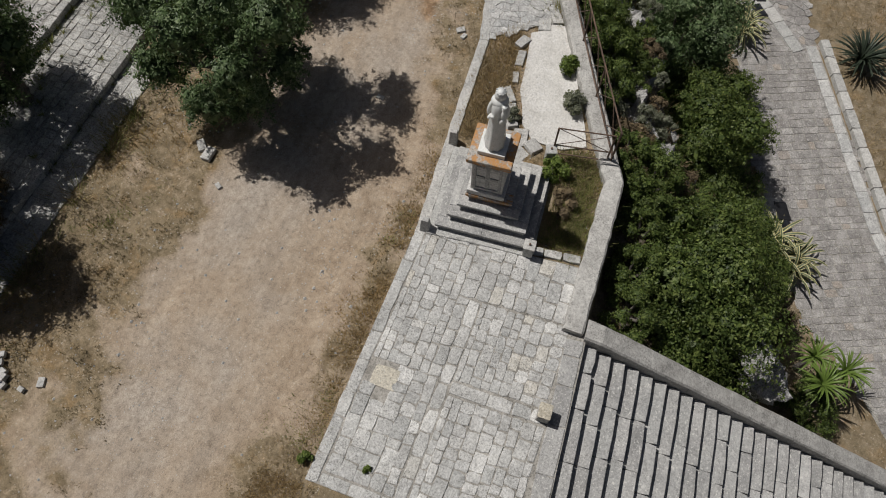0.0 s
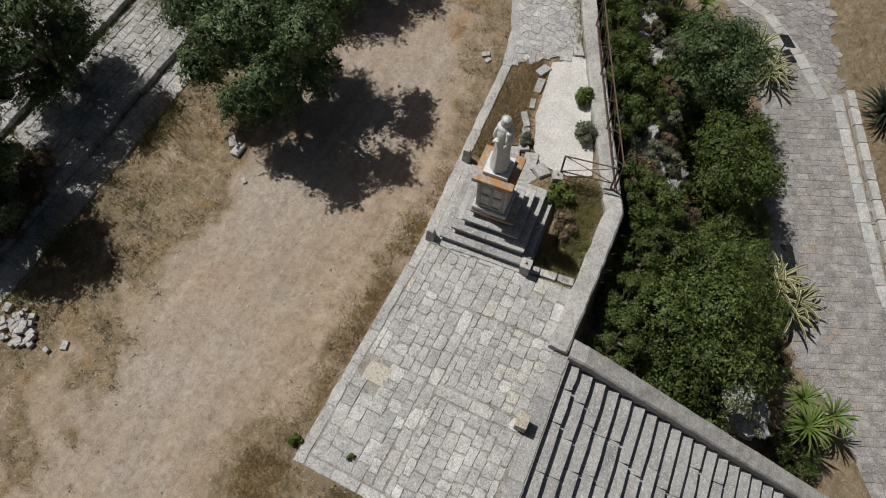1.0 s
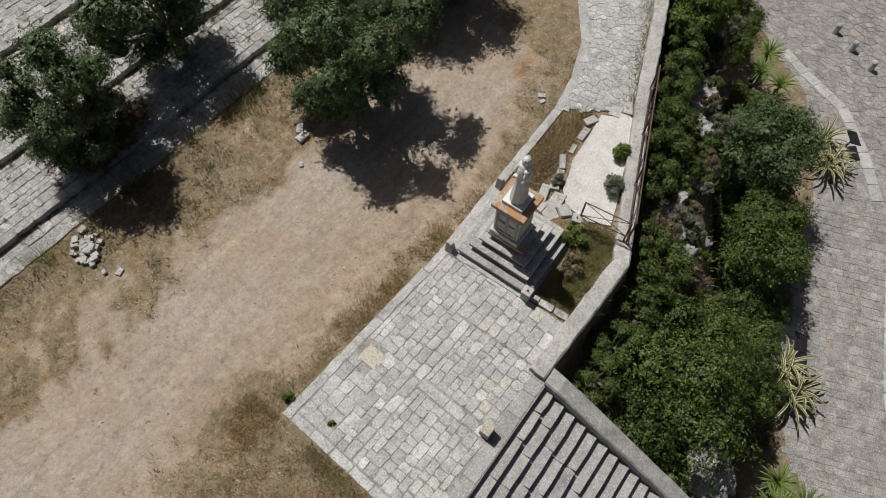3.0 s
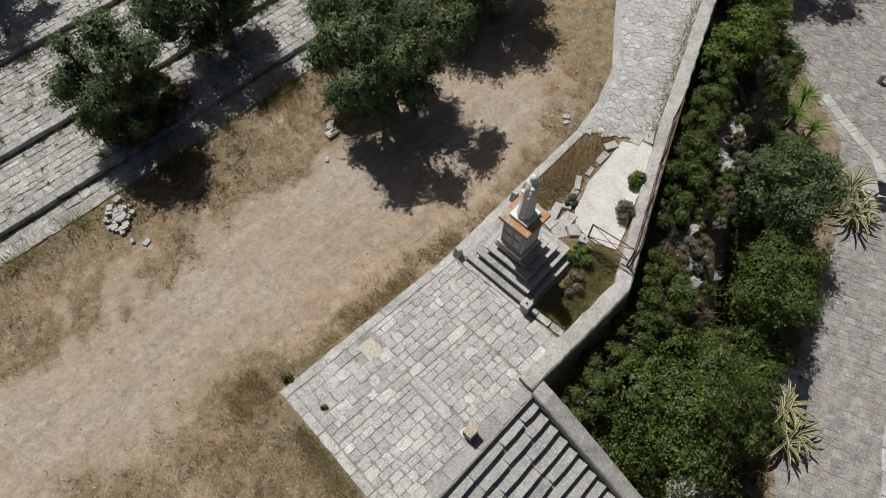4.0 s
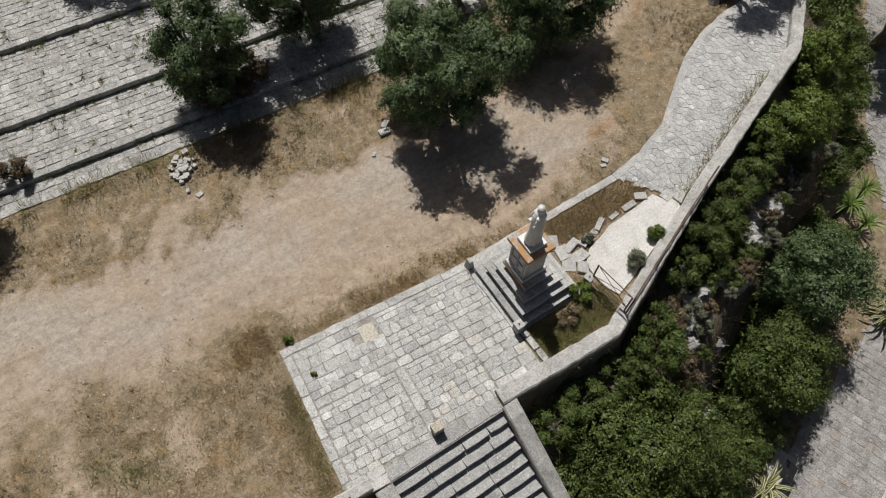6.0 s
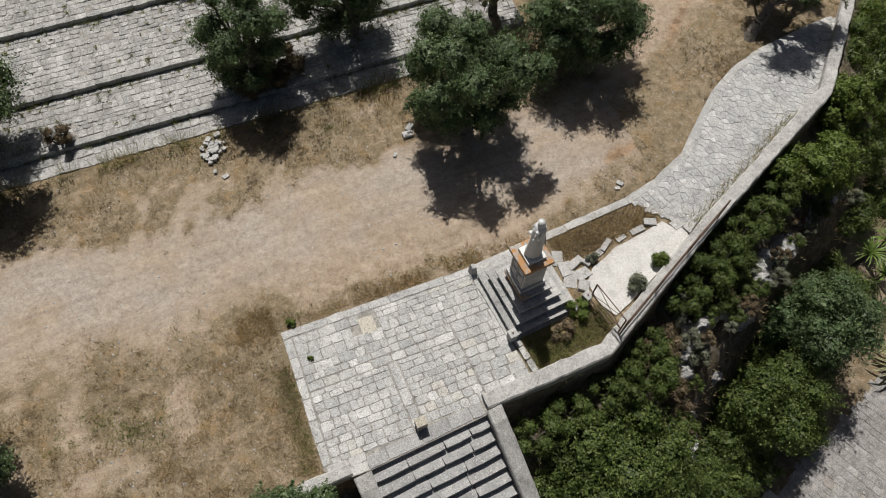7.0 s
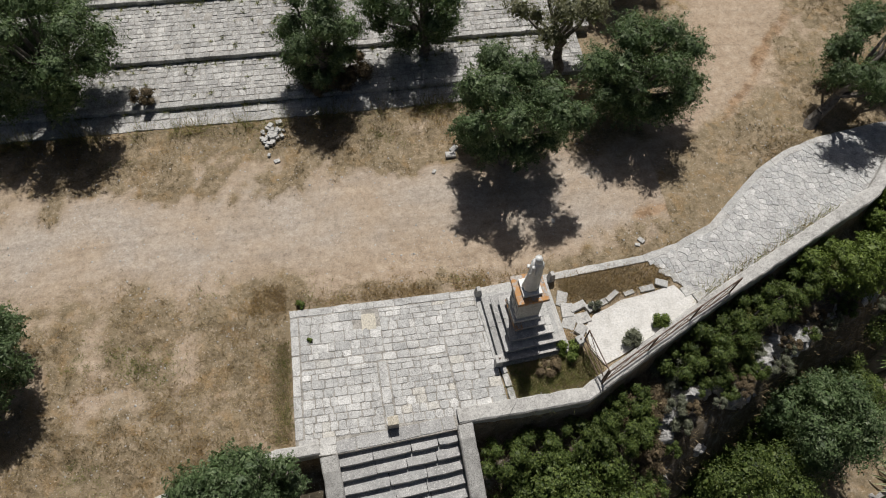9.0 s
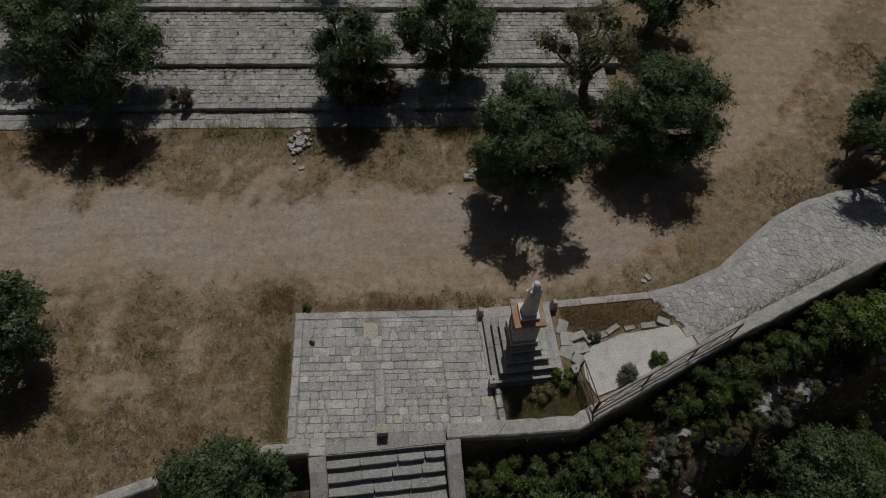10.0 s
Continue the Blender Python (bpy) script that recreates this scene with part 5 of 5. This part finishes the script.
for x, y, q, k in zip(WX[keep], WY[keep], wp[keep], rw.uniform(.35, 1.0, int(keep.sum()))):
    if -.1 < x < 5.8 and -4 < y < .06 or any(inside((x, y), g) for g in (MONP, PATH_POLY, PAD)):
        continue
    (withered if noise.noise(Vector((x * 1.1, y * 1.1, 6))) + .3 * q > -.12 else tawny).append((x, y, -.05, k))
for _ in range(520):
    x = rg.uniform(0.2, 7.0)
    if noise.noise(Vector((x * .8, 3, 4))) > -.25:
        (russet if rg.random() < .7 else straw).append((x, .06 + abs(rg.gauss(0, .22)), -.05, rg.uniform(.5, 1.0)))
for _ in range(420):
    (straw if rg.random() < .5 else green).append((-.06 - abs(rg.gauss(0, .25)), rg.uniform(-3.6, -.9), -.05, rg.uniform(.6, 1.3)))
for _ in range(300):
    (russet if rg.random() < .6 else straw).append((rg.uniform(-1.0, -.12), rg.uniform(.0, .85), -.05, rg.uniform(.5, .9)))
# bed between kerb and cement, and bed beside the monument
BED = [(7.55, .0), (8.9, .12), (10.2, .2), (10.95, -.3), (10.6, -.5), (9.6, -.6), (8.8, -.75), (7.8, -.75)]
BED2 = [(5.7, -2.45), (7.3, -2.45), (7.9, -2.2), (8.0, -2.9), (7.4, -3.2), (5.75, -3.28)]
for poly, lst, n, k in ((BED, russet, 2200, 1.2), (BED, straw, 3400, 1.2), (BED, withered, 700, 1.2), (BED2, green, 4200, 1.8), (BED2, withered, 700, 1.6), (BED2, straw, 2400, 1.3)):
    for _ in range(n):
        x, y = rg.uniform(5.5, 11), rg.uniform(-3.4, .3)
        if inside((x, y), poly):
            lst.append((x, y, -0.05, rg.uniform(.8, 1.4) * k))
# tall tufts at the foot of the terraces and along the parapet
for _ in range(700):
    x = rg.uniform(-9, 7)
    if noise.noise(Vector((x * .9, 0, 4))) > -.05:
        (green if rg.random() < .5 else straw).append((x, 6.86 - abs(rg.gauss(0, .1)), -.04, rg.uniform(2.2, 4.0)))
for _ in range(120):
    s = rg.random()
    (green if rg.random() < .6 else straw).append((11.3 + 5.2 * s + rg.uniform(-.1, .1), -1.26 + 2.42 * s + abs(rg.gauss(0, .07)), 0, rg.uniform(1.2, 2.4)))
weeds = []
for i, (y0, y1, z) in enumerate(LEVELS[1:4]):
    for _ in range(150):
        x = rg.uniform(-10, 9)
        y = y0 - .03 if rg.random() < .35 else y0 + .3 + rg.random() * (y1 - y0 - .3) if rg.random() < .5 else y1 - .1 - abs(rg.gauss(0, .2))
        weeds.append((x, y, z - (.17 if y < y0 else 0), rg.uniform(.5, 1.5)))
grass_field("dry_grass", straw, STRAW, "straw-coloured dry grass tufts on the earth", 1)
grass_field("withered_weeds", withered, WEED, "withered grey-brown weed tufts on the earth", 7, (0.02, 0.075), 12, 0.06)
grass_field("tawny_grass", tawny, STRAW, "short tawny grass tufts on the earth", 8, (0.02, 0.07), 11, 0.06)
grass_field("russet_grass", russet, RUSSET, "rust-brown dry grass tufts on the earth", 2)
grass_field("green_grass", green, GREEN_GRASS, "faded green grass tufts", 3)
grass_field("terrace_weeds", weeds, GREEN_GRASS, "small faded weeds in the joints of the stone terraces", 6, (0.05, 0.12), 34, 0.035)
slope_grass = []
for _ in range(2600):
    x, y = rg.uniform(4.8, 21), rg.uniform(-11, 3)
    d, s = near_line(np.array(x), np.array(y), CLIFF)
    if s > 0 and .35 < d < 5.2 and not inside((x, y), ROADP):
        z, _d = ground_height(np.array([x]), np.array([y]))
        slope_grass.append((x, y, float(z[0]) - .02, rg.uniform(1.2, 2.6)))
grass_field("slope_grass", slope_grass, STRAW, "long dry grass on the rocky slope", 4)
strip_grass = [(x, y, ROAD_Z - .03, rg.uniform(.6, 1.4)) for x, y in ((rg.uniform(9, 24), rg.uniform(-16, -8.5)) for _ in range(2600)) if (x - 12.8) * 2.9 - (y + 12.2) * 6.7 > 0.5]
grass_field("verge_grass", strip_grass, STRAW, "dry grass on the verge beside the road", 5)


# ---- rocks, rubble, pebbles ----
def rock(x, y, z, s, seed, label="pitted grey limestone outcrop on the slope", group="rock outcrops", flat=0.7):
    bm = bmesh.new()
    bmesh.ops.create_icosphere(bm, subdivisions=4, radius=1)
    for v in bm.verts:
        p = v.co * 1.3 + Vector((seed * 3.1, seed, 0))
        k = 1 + .38 * noise.noise(p) + .2 * noise.noise(p * 2.7) + .13 * noise.noise(p * 6.1) - .16 * max(0, noise.noise(p * 4.3 + Vector((7, 0, 0))))
        v.co *= k
        v.co.z *= flat
    ob = part("rock", bm, ROCK, None)
    ob.matrix_world = pose(x, y, z, 0, 0, seed * 47) @ Matrix.Diagonal((s, s * .75, s, 1))
    return tagged(ob, label, "rock", group)


for i, (x, y, z, s) in enumerate(((10.0, -3.95, -1.15, .3), (10.5, -3.35, -1.2, .3), (11.0, -4.5, -2.6, .5), (5.75, -7.55, -1.75, .6), (5.7, -8.0, -2.7, .75), (6.2, -8.1, -3.6, .85))):
    rock(x, y, z - .08, s * .82, i + 1)
for i in range(42):
    a, q = rg.uniform(0, math.tau), abs(rg.gauss(0, .27))
    s = rg.uniform(.05, .12)
    broken_block(-.3 + q * math.cos(a), 6.3 + q * 1.3 * math.sin(a), -.04 + max(0, .1 - q * .25) * rg.random(), s * 1.7, s * 1.3, s, rg.uniform(0, 180), STONE_LIGHT, i, "rubble_stone", "pale broken stone in a heap by the terraces", "rubble heap")
for i, (x, y, s) in enumerate(((5.2, 4.75, .2), (5.35, 5.0, .17), (7.9, 1.95, .1), (10.35, .95, .13), (10.2, .82, .1), (-.2, 5.2, .12), (4.6, 4.2, .1))):
    broken_block(x, y, -.06, s * 1.6, s, s * .6, i * 40, STONE_LIGHT, i + .5, "loose_stone", "pale loose stone lying on the earth", "loose stones")
pv, pf = [], []
for _ in range(15000):
    x, y = rg.uniform(-11, 17), rg.uniform(-4.6, 6.9)
    d, s_ = near_line(np.array(x), np.array(y), CLIFF)
    if s_ > 0 or inside((x, y), TERR) or inside((x, y), MONP) or inside((x, y), PATH_POLY) or inside((x, y), PAD):
        continue
    s = rg.uniform(.008, .02) if rg.random() < .93 else rg.uniform(.02, .045)
    o, a = len(pv), rg.uniform(0, 3)
    for dx, dy, dz in ((1, 0, 0), (0, 1, 0), (-1, 0, 0), (0, -1, 0), (.1, .1, .8)):
        pv.append((x + s * (dx * math.cos(a) - dy * math.sin(a)), y + s * (dx * math.sin(a) + dy * math.cos(a)), -.05 + s * dz))
    pf += [(o, o + 1, o + 4), (o + 1, o + 2, o + 4), (o + 2, o + 3, o + 4), (o + 3, o, o + 4)]
tagged(mesh_object("pebbles", pv, pf, STONE_LIGHT), "small pale pebbles scattered on the earth", "pebbles", kind="stuff")


# ---- rosette plants by the road ----
def rosette(parent, name, x, y, z, n, length, width, mat, seed, droop=0.5, edge=None, up=0.4):
    r = random.Random(seed)
    for i in range(n):
        a = i * 2.39996 + r.uniform(-.2, .2)
        el = up + (1 - i / n) * 0.15 + (i / n) * 0.95 * r.uniform(.6, 1.1)
        L = length * r.uniform(.75, 1.1)
        verts, faces, e_faces = [], [], []
        segs = 6
        for k in range(segs + 1):
            s = k / segs
            e2 = el - droop * s * s
            px_, pz = L * s * math.cos(e2), L * s * math.sin(e2)
            w = width * (0.6 + 1.2 * s) * (1 - s) ** 0.55 if s < 1 else 0.001
            for off, dz in ((-w, .2 * w), (-w * .6, 0.02 * w), (0, -.12 * w), (w * .6, 0.02 * w), (w, .2 * w)):
                verts.append((x + px_ * math.cos(a) - off * math.sin(a), y + px_ * math.sin(a) + off * math.cos(a), z + pz + dz))
        for k in range(segs):
            for j in range(4):
                faces.append((k * 5 + j, k * 5 + j + 1, k * 5 + j + 6, k * 5 + j + 5))
        ob = mesh_object("leaf", verts, faces, mat, parent, smooth=True)
        if edge:
            ob.data.materials.append(edge)
            for q, poly in enumerate(ob.data.polygons):
                poly.material_index = 1 if q % 4 in (0, 3) else 0


def plant(name, label, category, group, spots, seed):
    t_ = thing(name, label, category, None, group)
    for i, (x, y, z, n, L, w, mat, droop, edge, stem) in enumerate(spots):
        if stem:
            bm = bmesh.new()
            limb_mesh(bm, (x, y, z - stem), (x, y, z), .09, .07, .03, seed, 3)
            part("stem", bm, BARK, t_)
        rosette(t_, "leaf", x, y, z, n, L, w, mat, seed + i, droop, edge)
    return t_


plant("yucca", "bright green spiky yucca clump at the foot of the slope", "yucca", "yuccas", [(6.85, -10.15, -4.7, 46, .75, .028, YUCCA, .5, None, 1.2), (7.5, -10.75, -4.9, 44, .72, .028, YUCCA, .5, None, 1.0), (7.6, -9.95, -4.9, 40, .65, .028, YUCCA, .5, None, 1.0)], 3)
plant("yucca", "green spiky yucca clump below the cliff", "yucca", "yuccas", [(19.6, -2.6, -4.4, 40, .8, .03, YUCCA, .5, None, 1.4), (20.6, -2.4, -4.5, 40, .75, .03, YUCCA, .5, None, 1.4), (20.0, -3.4, -4.9, 36, .7, .03, YUCCA, .5, None, 1.0)], 13)
for i, (cx, cy) in enumerate(((10.6, -8.85), (18.95, -5.9))):
    r = random.Random(i)
    plant("agave", "variegated agave with yellow leaf margins beside the road", "agave", "variegated agaves", [(cx + dx, cy + dy, ROAD_Z + .25, 22, r.uniform(.8, 1.1), .052, AGAVE_GREEN, .7, AGAVE_EDGE, .3) for dx, dy in ((0, 0), (.6, .2), (-.35, -.45), (.15, -.5))], 40 + i * 10)
plant("agave", "dark green spiky agave on the dry verge", "agave", "", [(18.9, -10.3, ROAD_Z + .2, 110, 1.15, .035, AGAVE_DARK, .35, None, .2)], 70)


# ---- small fittings by the road ----
def info_stand(x, y, turn):
    t_ = thing("information_stand", "dark metal panel stand beside the road", "sign stand", pose(x, y, ROAD_Z, 0, 0, turn), "panel stands")
    bm = bmesh.new()
    box(bm, -.45, .75, -.4, .4, -.02, .05, .01)
    part("base_slab", bm, STONE_LIGHT, t_)
    bm = bmesh.new()
    tube(bm, (0, 0, .05), (0, 0, .6), .03)
    part("post", bm, DARK_METAL, t_)
    bm = bmesh.new()
    box(bm, -.3, .3, -.22, .22, -.015, .015, .006)
    ob = part("panel", bm, DARK_METAL, t_)
    ob.matrix_basis = pose(0, 0, .62, 18, 0, 0)


info_stand(11.95, -8.65, 24)
info_stand(20.15, -6.5, 40)
for x, y in ((25.13, -3.69), (24.69, -4.59), (24.24, -5.59), (24.03, -6.58)):
    t_ = thing("road_bollard", "short rounded stone bollard at the plaza edge", "bollard", pose(x, y, ROAD_Z), "plaza bollards")
    bm = bmesh.new()
    tube(bm, (0, 0, -.02), (0, 0, .35), .13, .11, 12)
    part("shaft", bm, STONE_LIGHT, t_)
    bm = bmesh.new()
    bmesh.ops.create_uvsphere(bm, u_segments=12, v_segments=8, radius=.12, matrix=Matrix.Translation((0, 0, .38)) @ Matrix.Diagonal((1, 1, .7, 1)))
    part("cap", bm, STONE_LIGHT, t_, smooth=True)
tree("shade_tree", (28.0, 3.2, ROAD_Z), clumps_in(28.0, 3.4, -2.2, 2.6, 2.4, 1.6, 14, 1.0, 77), 14000, 0.14, OLIVE, "dense green tree shading the lower plaza", 77, 0.25)
